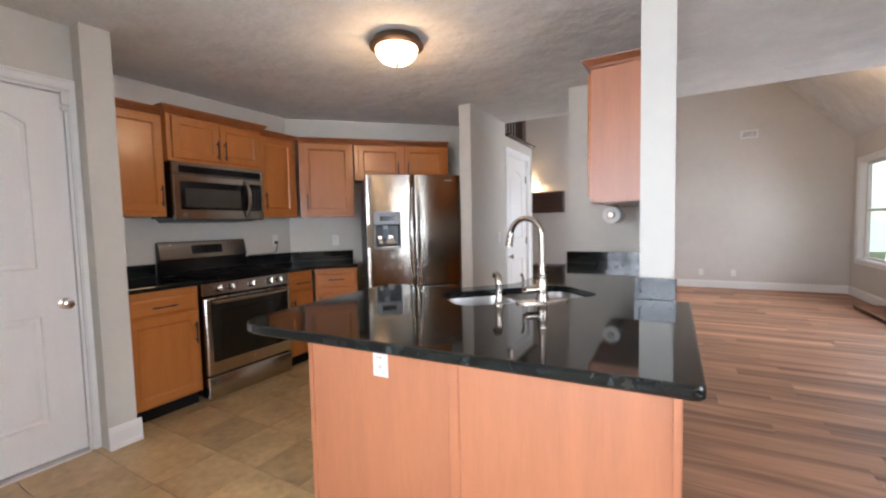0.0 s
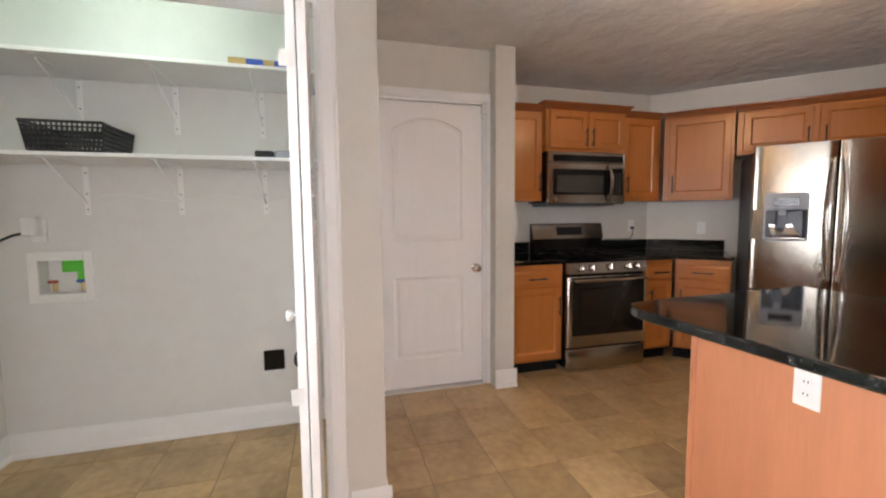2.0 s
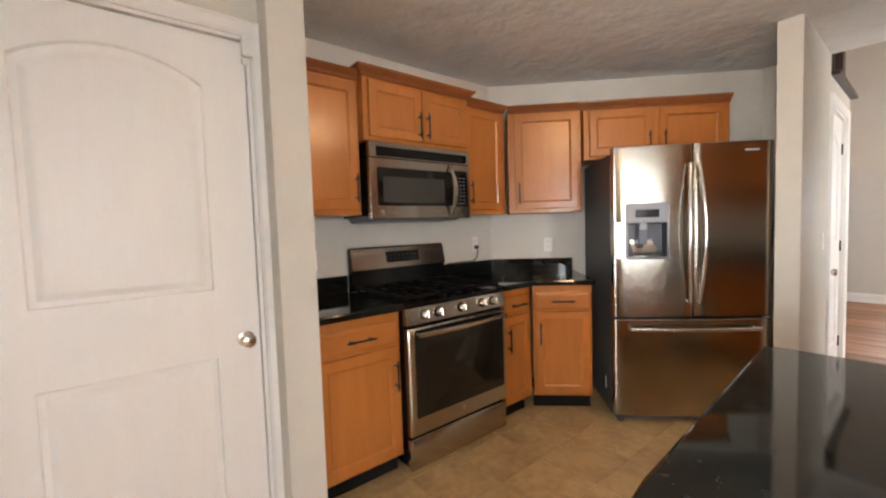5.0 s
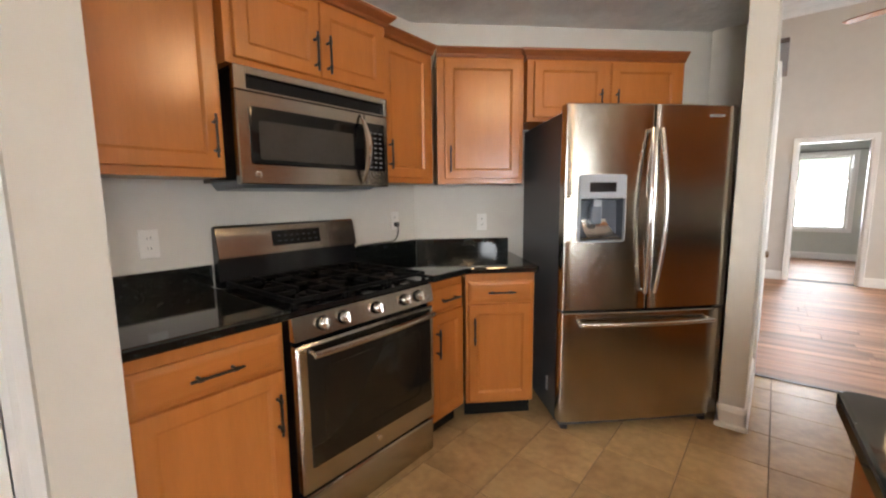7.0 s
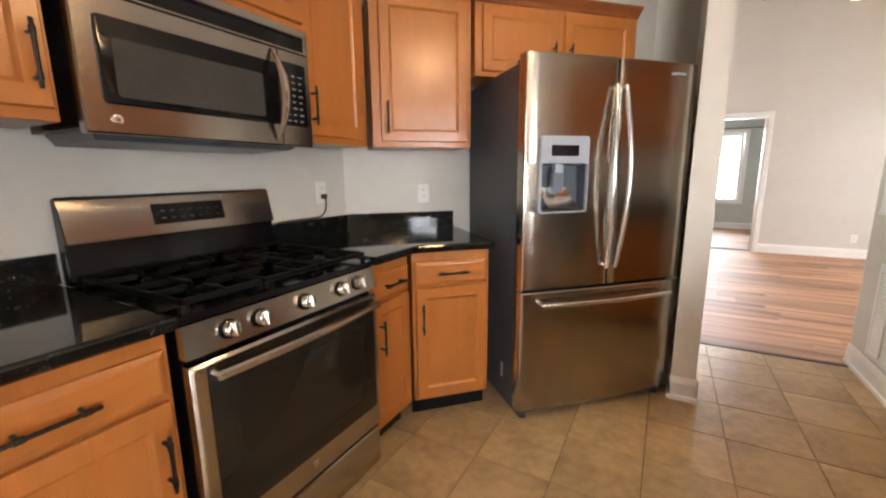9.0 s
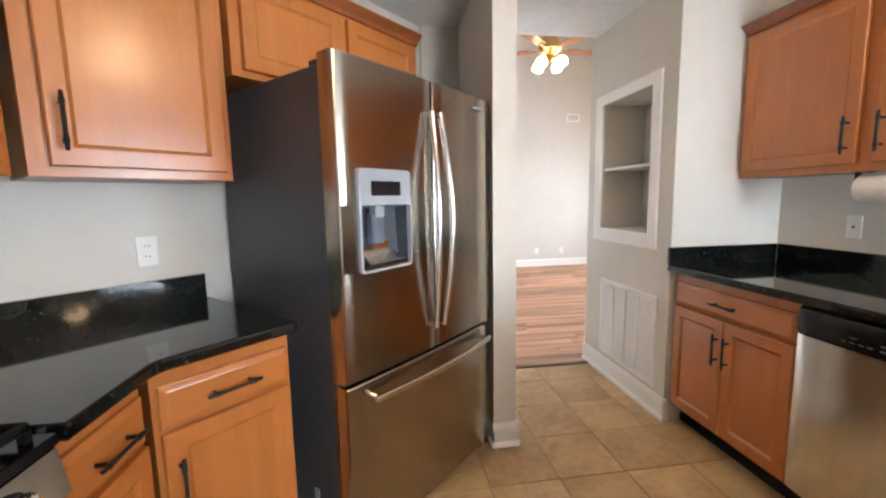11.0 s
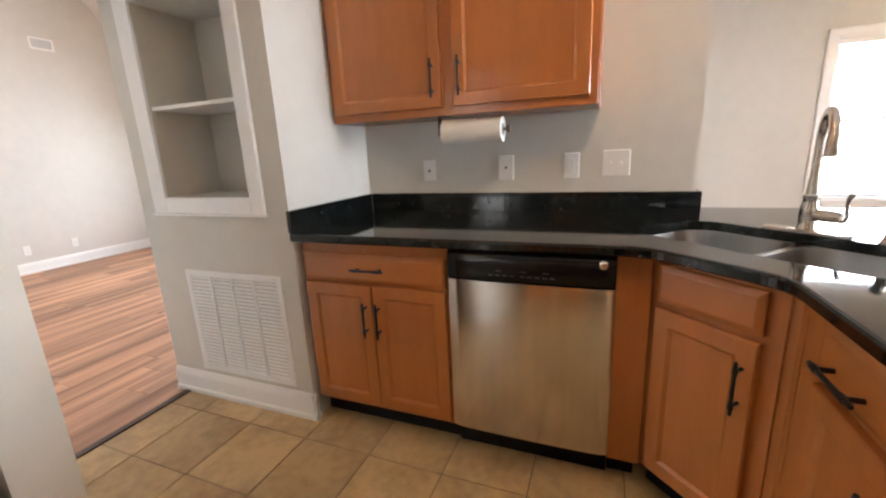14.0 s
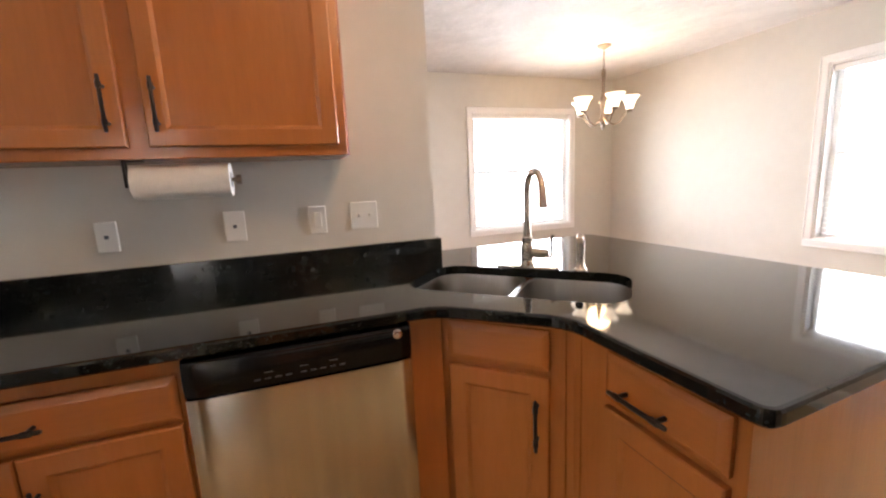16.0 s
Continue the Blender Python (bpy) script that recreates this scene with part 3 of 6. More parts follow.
part("end_panel", boxes((0.34, 0.358, 1.643, 2.40, 0.0, BT), bevel=0.002), WOOD_DAYLIT, ob)

# ---- counters ----


def rounded(poly, radii, n=6):
    out = []
    for i, (p, r) in enumerate(zip(poly, radii)):
        if not r:
            out.append(p)
            continue
        p, a, b = Vector(p), Vector(poly[i - 1]), Vector(poly[(i + 1) % len(poly)])
        u, v = (a - p).normalized(), (b - p).normalized()
        s, e = p + u * r, p + v * r
        for k in range(n + 1):
            t = k / n
            out.append(tuple((1 - t) ** 2 * s + 2 * t * (1 - t) * p + t * t * e))
    return out


def inset(poly, d):
    """The polygon moved inward by d (anticlockwise corners)."""
    out = []
    n = len(poly)
    for i in range(n):
        p, a, b = Vector(poly[i]), Vector(poly[i - 1]), Vector(poly[(i + 1) % n])
        u, v = (p - a).normalized(), (b - p).normalized()
        nu, nv = Vector((-u.y, u.x)), Vector((-v.y, v.x))
        w = (nu + nv)
        out.append(tuple(p + w * (d / max(0.3, 1 + nu.dot(nv)))))
    return out


def slab(poly, hole=None, z=COUNTER, t=0.036):
    """A stone slab with eased edges and an optional cut-out."""
    bm = bmesh.new()
    prof = [(0.006, z - t), (0.0, z - t + 0.006), (0.0, z - 0.008), (0.003, z - 0.002), (0.009, z)]
    loops = [[bm.verts.new((x, y, zz)) for x, y in inset(poly, o)] for o, zz in prof]
    n = len(poly)
    for a, b in zip(loops, loops[1:]):
        for i in range(n):
            bm.faces.new((a[i], a[(i + 1) % n], b[(i + 1) % n], b[i]))
    if not hole:
        bm.faces.new(loops[-1])
        bm.faces.new(loops[0][::-1])
        return bm
    top = [bm.verts.new((x, y, z)) for x, y in hole]
    low = [bm.verts.new((x, y, z - t)) for x, y in hole]
    k = len(hole)
    for i in range(k):
        bm.faces.new((top[i], top[(i + 1) % k], low[(i + 1) % k], low[i]))
    for outer, inner in ((loops[-1], top), (loops[0], low)):
        edges = [bm.edges.get((lp[i], lp[(i + 1) % len(lp)])) or bm.edges.new((lp[i], lp[(i + 1) % len(lp)])) for lp in (outer, inner) for i in range(len(lp))]
        bmesh.ops.triangle_fill(bm, edges=edges, use_beauty=True)
    return bm


def counter_thing(name, label):
    return thing(name, pose(0, 0, 0), label, "countertop")


ct = counter_thing("countertop", "polished black granite counter beside the stove")
part("slab", slab([(KX, 1.512), (-2.665, 1.512), (-2.665, 2.010), (KX, 2.010)]), GRANITE, ct)
part("backsplash", boxes((KX, KX + 0.022, 1.512, 2.010, COUNTER + 0.001, COUNTER + 0.10), bevel=0.002), GRANITE, ct)
ct = counter_thing("countertop", "polished black granite corner counter beside the fridge")
poly = [(KX, 2.79), (-2.665, 2.79), (-2.665, KY - 0.665 * 0.4142), diag(0.685, 0.665)[:2], diag(0.685, 0.0)[:2], (KX, KY)]
part("slab", slab(rounded(poly, [0, 0, 0.03, 0.02, 0, 0])), GRANITE, ct)
part("backsplash", boxes((KX, KX + 0.022, 2.79, KY - 0.01, COUNTER + 0.001, COUNTER + 0.10), bevel=0.002), GRANITE, ct)
bm = bmesh.new()
prism(bm, [diag(0.009, 0)[:2], diag(0.009, 0.022)[:2], diag(0.67, 0.022)[:2], diag(0.67, 0)[:2]], COUNTER + 0.001, COUNTER + 0.10)
part("backsplash", bm, GRANITE, ct)

SC = Vector((-0.362, 2.306))


def sink_place(a, b):
    """a along the slanting counter edge, b towards the dining side, from the sink's middle."""
    return (SC.x + R45 * (a + b), SC.y + R45 * (a - b))


def sink_outline(a0, a1, b0, b1, r, n=5):
    return [sink_place(x, z) for x, _, z in round_rect(a0, a1, b0, b1, 0, r, n)][::-1]


ct = counter_thing("peninsula_countertop", "polished black granite peninsula counter with sink cut-out")
poly = [(0.195, 4.072), (-0.508, 4.072), (-0.502, 2.664), (-0.757, 2.386), (-1.247, 2.382), (-1.188, 1.280), (0.400, 1.350), (0.400, 2.405), (0.195, 2.405)]
part("slab", slab(rounded(poly, [0, 0.01, 0.06, 0.06, 0.035, 0.17, 0.03, 0, 0]), sink_outline(-0.375, 0.375, -0.195, 0.195, 0.10)), GRANITE, ct)
part("backsplash", boxes((0.173, 0.195, 2.398, 4.050, COUNTER + 0.001, COUNTER + 0.10), bevel=0.002), GRANITE, ct)
part("backsplash", boxes((-0.508, 0.173, 4.050, 4.072, COUNTER + 0.001, COUNTER + 0.10), bevel=0.002), GRANITE, ct)
part("backsplash", boxes((0.1955, 0.345, 2.398, 2.4195, COUNTER + 0.001, COUNTER + 0.10), bevel=0.002), GRANITE, ct)

# double sink
ob = thing("double_sink", pose(0, 0, 0), "stainless undermount double-bowl kitchen sink", "sink")
for a0, a1 in ((-0.385, -0.012), (0.012, 0.385)):
    bm = bmesh.new()
    lv = []
    for e, z in ((0.02, COUNTER - 0.0345), (0.0, COUNTER - 0.036), (-0.004, COUNTER - 0.06), (-0.012, COUNTER - 0.19), (-0.04, COUNTER - 0.215)):
        lv.append([(*p, z) for p in sink_outline(a0 - min(e, 0.011), a1 + min(e, 0.011), -0.2 - e, 0.2 + e, 0.09)])
    rings(bm, lv, cap0=False)
    bowl = part("bowl", bm, SINK, ob, smooth=True)
    c = sink_place((a0 + a1) / 2, 0)
    bm = bmesh.new()
    lathe(bm, [(0.045, 0), (0.045, 0.003), (0.034, 0.004), (0.028, 0.001)], 20, (*c, COUNTER - 0.2148))
    part("drain", bm, BRIGHT, bowl, "round steel drain", True)

# faucet
ob = thing("faucet", pose(-0.192, 2.158, COUNTER, 0, 0, 135), "brushed nickel gooseneck kitchen faucet with side lever", "faucet")
SWIVEL = pose(0, 0, 0, 0, 0, 33)
bm = bmesh.new()
plate_poly = rounded([(-0.029, -0.128), (0.029, -0.128), (0.029, 0.128), (-0.029, 0.128)], [0.028] * 4)
rings(bm, [[(x, y, 0.0) for x, y in plate_poly], [(x, y, 0.006) for x, y in plate_poly], [(x * 0.9, y * 0.975, 0.010) for x, y in plate_poly]])
part("deck_plate", bm, NICKEL, ob, smooth=True)
bm = bmesh.new()
lathe(bm, [(0.030, 0.009), (0.030, 0.016), (0.0255, 0.024), (0.0255, 0.045), (0.0265, 0.060), (0.0265, 0.080), (0.0225, 0.100), (0.0215, 0.112), (0.0225, 0.116), (0.0225, 0.124), (0.0165, 0.130), (0.0150, 0.18)], 24)
part("body", bm, NICKEL, ob, smooth=True)
bm = bmesh.new()
arc = [(0, 0, 0.17), (0, 0, 0.24), (0.0, 0, 0.295)] + [(0.083 - 0.083 * math.cos(radians(a)), 0, 0.30 + 0.086 * math.sin(radians(a))) for a in range(6, 169, 9)]
tube(bm, arc, 0.0130, 16)
bm.transform(SWIVEL)
part("gooseneck", bm, NICKEL, ob, smooth=True)
bm = bmesh.new()
tube(bm, [(0.1630, 0, 0.322), (0.1655, 0, 0.310), (0.1690, 0, 0.290), (0.1730, 0, 0.268), (0.1755, 0, 0.255)], 0.0150, 16, [0.90, 1.06, 1.1, 1.18, 1.28])
bm.transform(SWIVEL)
part("spray_head", bm, NICKEL, ob, smooth=True)
bm = bmesh.new()
tube(bm, [(0, 0.012, 0.062), (0, 0.060, 0.060), (0, 0.078, 0.060), (0, 0.086, 0.060)], 0.0195, 16, [1, 1, 0.95, 0.6])
barrel = part("valve_barrel", bm, NICKEL, ob, smooth=True)
bm = bmesh.new()
tube(bm, [(0, 0.082, 0.046), (0, 0.094, 0.050), (0, 0.099, 0.068), (0, 0.094, 0.095), (0, 0.096, 0.120), (0, 0.104, 0.136)], 0.0055, 10, [1.2, 1.1, 1, 0.95, 1.1, 1.4])
part("lever", bm, NICKEL, barrel, smooth=True)
ob = thing("side_sprayer", pose(-0.348, 2.018, COUNTER, 0, 0, 135), "brushed nickel side sprayer on the granite counter", "sprayer")
bm = bmesh.new()
lathe(bm, [(0.025, 0), (0.025, 0.005), (0.019, 0.012), (0.0155, 0.026), (0.0135, 0.060), (0.0150, 0.085), (0.0160, 0.094)], 18)
part("body", bm, NICKEL, ob, smooth=True)
bm = bmesh.new()
tube(bm, [(0, 0, 0.092), (0.001, 0, 0.112), (0.009, 0, 0.128), (0.026, 0, 0.134), (0.044, 0, 0.126)], 0.0150, 14, [1, 1.05, 1, 1.0, 0.95])
part("head", bm, NICKEL, ob, smooth=True)
bm = bmesh.new()
tube(bm, [(-0.004, 0, 0.134), (-0.016, 0, 0.124), (-0.021, 0, 0.106)], 0.0045, 8)
part("trigger", bm, NICKEL, ob, smooth=True)


# ---- stove ----
def stove():
    w = 0.762
    ob = thing("gas_range", pose(-2.668, 2.018, 0, 0, 0, 90), "stainless steel freestanding gas range with cast iron grates", "stove")
    part("body", boxes((0.004, w - 0.004, 0.03, 0.64, 0.03, 0.905), bevel=0.003), BLACK, ob)
    for x in (0.05, w - 0.05):
        for y in (0.08, 0.58):
            bm = bmesh.new()
            lathe(bm, [(0.018, 0), (0.018, 0.031)], 10, (x, y, 0))
            part("foot", bm, BLACK, ob)
    bm = bmesh.new()
    rings(bm, [round_rect(0.004, w - 0.004, 0.016, 0.188, 0.03, 0.006, 2), round_rect(0.004, w - 0.004, 0.016, 0.188, 0.006, 0.006, 2), round_rect(0.012, w - 0.012, 0.024, 0.180, 0.0, 0.006, 2)])
    part("storage_drawer", bm, STEEL, ob, smooth=True)
    bm = bmesh.new()
    rings(bm, [round_rect(0.004, w - 0.004, 0.205, 0.79, 0.03, 0.006, 2), round_rect(0.004, w - 0.004, 0.205, 0.79, 0.0, 0.006, 2), round_rect(0.012, w - 0.012, 0.213, 0.782, -0.008, 0.006, 2)])
    door = part("oven_door", bm, STEEL, ob, smooth=True)
    bm = bmesh.new()
    rings(bm, [round_rect(0.044, w - 0.030, 0.302, 0.779, -0.007, 0.008), round_rect(0.044, w - 0.030, 0.302, 0.779, -0.0095, 0.008), round_rect(0.046, w - 0.032, 0.304, 0.777, -0.0105, 0.007)])
    win = part("window", bm, OVEN_GLASS, door, "dark oven window", True)
    bm = bmesh.new()
    rings(bm, [round_rect(0.110, w - 0.110, 0.365, 0.690, -0.0112, 0.03), round_rect(0.114, w - 0.114, 0.369, 0.686, -0.0112, 0.028), round_rect(0.114, w - 0.114, 0.369, 0.686, -0.0106, 0.028)], False, False)
    part("inner_frame", bm, BLACK, door)
    bm = bmesh.new()
    pts = [(0.05 + (w - 0.10) * i / 12, -0.050 - 0.016 * math.sin(math.pi * i / 12), 0.762) for i in range(13)]
    tube(bm, pts, 0.014, 10)
    for x in (0.06, w - 0.06):
        tube(bm, [(x, -0.004, 0.762), (x, -0.05, 0.762)], 0.012, 8)
    part("handle", bm, STEEL, door, "bowed steel oven handle", True)
    bm = bmesh.new()
    lathe(bm, [(0.014, 0), (0.014, 0.003), (0.011, 0.004)], 16)
    bm.transform(pose(w / 2, -0.008, 0.262, 90))
    part("badge", bm, BRIGHT, door, smooth=True)
    # control strip with knobs
    bm = bmesh.new()
    prof = [(0.03, 0.812), (-0.004, 0.812), (0.012, 0.898), (0.03, 0.90)]
    rings(bm, [[(x, y, z) for y, z in prof] for x in (0.0, w)])
    part("control_strip", bm, STEEL, ob)
    for k in (0.123, 0.222, 0.394, 0.565, 0.655):
        bm = bmesh.new()
        lathe(bm, [(0.028, 0.0), (0.028, 0.004)], 20)
        bm.transform(pose(k, 0.003, 0.856, 79))
        kn = part("knob_ring", bm, BLACK, ob, smooth=True)
        bm = bmesh.new()
        lathe(bm, [(0.0225, 0.002), (0.0235, 0.022), (0.021, 0.030), (0.018, 0.032)], 20)
        box(bm, -0.006, 0.006, -0.0215, 0.0215, 0.028, 0.042, bevel=0.003)
        bm.transform(pose(k, 0.003, 0.856, 79))
        part("knob", bm, BRIGHT, kn, "polished steel knob", True)
    # cooktop
    bm = bmesh.new()
    rings(bm, [[(-0.002, 0.008, z), (w + 0.002, 0.008, z), (w + 0.002, 0.60, z), (-0.002, 0.60, z)] for z in (0.905, 0.926)])
    part("cooktop", bm, BLACK, ob)
    for k, (x, y, r) in enumerate(((0.16, 0.15, 0.05), (0.16, 0.43, 0.04), (0.38, 0.30, 0.055), (0.60, 0.15, 0.045), (0.60, 0.43, 0.04))):
        bm = bmesh.new()
        lathe(bm, [(r, 0), (r, 0.012), (r * 0.85, 0.014), (r * 0.8, 0.02), (r * 0.7, 0.022)], 20, (x, y, 0.926))
        part("burner", bm, IRON, ob, smooth=True)
    for x0, x1 in ((0.02, 0.262), (0.268, 0.494), (0.50, 0.742)):
        bm = bmesh.new()
        z0, z1 = 0.945, 0.962
        for y in (0.03, 0.292, 0.565):
            box(bm, x0, x1, y, y + 0.014, z0, z1, 0.003)
        for x in (x0, x1 - 0.014):
            box(bm, x, x + 0.014, 0.03, 0.579, z0, z1, 0.003)
        xm = (x0 + x1) / 2
        for y0, y1 in ((0.03, 0.13), (0.19, 0.40), (0.46, 0.579)):
            box(bm, xm - 0.006, xm + 0.006, y0, y1, z0 + 0.002, z1 + 0.005, 0.003)
        for y in (0.155, 0.435):
            box(bm, x0, xm - 0.03, y, y + 0.012, z0 + 0.002, z1 + 0.005, 0.003)
            box(bm, xm + 0.03, x1, y, y + 0.012, z0 + 0.002, z1 + 0.005, 0.003)
        for x in (x0 + 0.007, x1 - 0.007):
            for y in (0.037, 0.572):
                box(bm, x - 0.007, x + 0.007, y - 0.007, y + 0.007, 0.926, z0, 0.0)
        part("grate", bm, IRON, ob, "cast iron grate")
    # backguard
    bm = bmesh.new()
    prof = [(0.645, 0.93), (0.585, 0.93), (0.600, 1.06), (0.585, 1.062), (0.618, 1.20), (0.632, 1.205), (0.645, 1.20)]
    rings(bm, [[(x, y, z) for y, z in prof] for x in (0.0, w)])
    bg = part("backguard", bm, BLACK, ob, "black backguard")
    bm = bmesh.new()
    loops = []
    for x in (0.002, w - 0.002):
        loops.append([(x, 0.582, 1.064), (x, 0.613, 1.198), (x, 0.624, 1.208), (x, 0.628, 1.204), (x, 0.59, 1.064)])
    rings(bm, loops)
    part("backguard_face", bm, STEEL, bg, "stainless face")
    bm = bmesh.new()
    rings(bm, [[(x, 0.5805 + (z - 1.064) * 0.231 - o, z) for x, z in ((0.26 + e, 1.10 + e), (0.525 - e, 1.10 + e), (0.525 - e, 1.172 - e), (0.26 + e, 1.172 - e))] for o, e in ((0.0, 0), (0.004, 0), (0.005, 0.002))])
    disp = part("display", bm, GLASS_BLACK, bg, "black touch display")
    for i in range(2):
        for k in range(7):
            x, z = 0.282 + 0.034 * k, 1.118 + 0.026 * i
            y = 0.5805 + (z - 1.064) * 0.231 - 0.0062
            part("key_mark", boxes((x, x + 0.016, y, y + 0.0006, z, z + 0.004)), RECESS, disp)


stove()


# ---- microwave ----
def microwave():
    w, z0, z1 = 0.772, 1.384, 1.832
    ob = thing("microwave", pose(-2.962, 2.006, 0, 0, 0, 90), "over-the-range stainless steel microwave with black door window", "microwave")
    part("body", boxes((0.002, w - 0.002, 0.035, 0.365, z0 + 0.012, z1), bevel=0.003), BLACK, ob)
    bm = bmesh.new()
    rings(bm, [[(0.03, 0.05, z0 + 0.012), (w - 0.03, 0.05, z0 + 0.012), (w - 0.03, 0.36, z0 + 0.012), (0.03, 0.36, z0 + 0.012)], [(0.05, 0.09, z0 - 0.012), (w - 0.05, 0.09, z0 - 0.012), (w - 0.05, 0.35, z0 - 0.02), (0.05, 0.35, z0 - 0.02)]])
    part("underside", bm, DARK_PLASTIC, ob)
    # steel brow holding the recessed air outlet
    top, seam = z1 - 0.002, z1 - 0.094
    part("brow", boxes((0.0, 0.046, 0.002, 0.036, seam + 0.003, top), (w - 0.020, w, 0.002, 0.036, seam + 0.003, top), (0.0462, w - 0.0202, 0.002, 0.036, top - 0.028, top), (0.0462, w - 0.0202, 0.002, 0.036, seam + 0.003, seam + 0.011), bevel=0.0015), STEEL, ob, "stainless brow round the air outlet")
    part("air_outlet", boxes((0.0464, w - 0.0204, 0.020, 0.0345, seam + 0.0115, top - 0.0285)), BLACK, ob, "black recessed air outlet")
    d1 = 0.618
    bm = bmesh.new()
    rings(bm, [round_rect(0, d1, z0, seam, 0.035, 0.004, 2), round_rect(0, d1, z0, seam, 0.005, 0.004, 2), round_rect(0.005, d1 - 0.002, z0 + 0.005, seam - 0.004, 0.0, 0.004, 2)])
    door = part("door", bm, STEEL, ob, smooth=True)
    bm = bmesh.new()
    rings(bm, [round_rect(0.046, d1 - 0.004, z0 + 0.078, z1 - 0.148, 0.001, 0.014), round_rect(0.046, d1 - 0.004, z0 + 0.078, z1 - 0.148, -0.002, 0.014), round_rect(0.049, d1 - 0.007, z0 + 0.081, z1 - 0.151, -0.003, 0.012)])
    part("window", bm, GLASS_BLACK, door, "black glass window", True)
    bm = bmesh.new()
    rings(bm, [round_rect(0.082, 0.545, z0 + 0.098, z1 - 0.200, -0.0032, 0.010), round_rect(0.082, 0.545, z0 + 0.098, z1 - 0.200, -0.0042, 0.010)])
    part("screen", bm, MW_SCREEN, door, "grey perforated viewing screen", True)
    bm = bmesh.new()
    lathe(bm, [(0.014, 0), (0.014, 0.003), (0.010, 0.004)], 18)
    bm.transform(pose(0.072, 0.001, z0 + 0.038, 90))
    part("badge", bm, BRIGHT, door, smooth=True)
    # bowed handle, flat in section, meeting the door in pointed feet
    bm = bmesh.new()
    n, loops = 18, []
    for i in range(n + 1):
        u = i / n
        b = math.sin(math.pi * u) ** 0.8
        x, y, z = d1 - 0.028 + 0.012 * b, -0.003 - 0.056 * b, z0 + 0.014 + (seam - z0 - 0.022) * u
        hw, th = 0.004 + 0.013 * b, 0.003 + 0.005 * b
        loops.append([(x - hw, y + th, z), (x - hw * 0.6, y - th * 0.6, z), (x, y - th, z), (x + hw * 0.6, y - th * 0.6, z), (x + hw, y + th, z), (x, y + th * 1.3, z)])
    rings(bm, loops)
    part("handle", bm, BRIGHT, door, "arched polished steel handle", True)
    bm = bmesh.new()
    rings(bm, [round_rect(d1 + 0.003, w, z0, seam, 0.035, 0.004, 2), round_rect(d1 + 0.003, w, z0, seam, 0.005, 0.004, 2), round_rect(d1 + 0.005, w - 0.005, z0 + 0.005, seam - 0.004, 0.0, 0.004, 2)])
    panel = part("control_panel", bm, STEEL, ob, smooth=True)
    bm = bmesh.new()
    rings(bm, [round_rect(d1 + 0.010, w - 0.026, z0 + 0.078, z1 - 0.136, 0.001, 0.008), round_rect(d1 + 0.010, w - 0.026, z0 + 0.078, z1 - 0.136, -0.003, 0.008)])
    pad = part("keypad", bm, GLASS_BLACK, panel, "black keypad", True)
    for i in range(8):
        for k in range(3):
            x, z = d1 + 0.026 + 0.032 * k, z0 + 0.094 + 0.024 * i
            part("key_mark", boxes((x, x + (0.014 if (i + k) % 3 else 0.019), -0.0042, -0.003, z, z + 0.005)), GREY_PLASTIC, pad)


microwave()


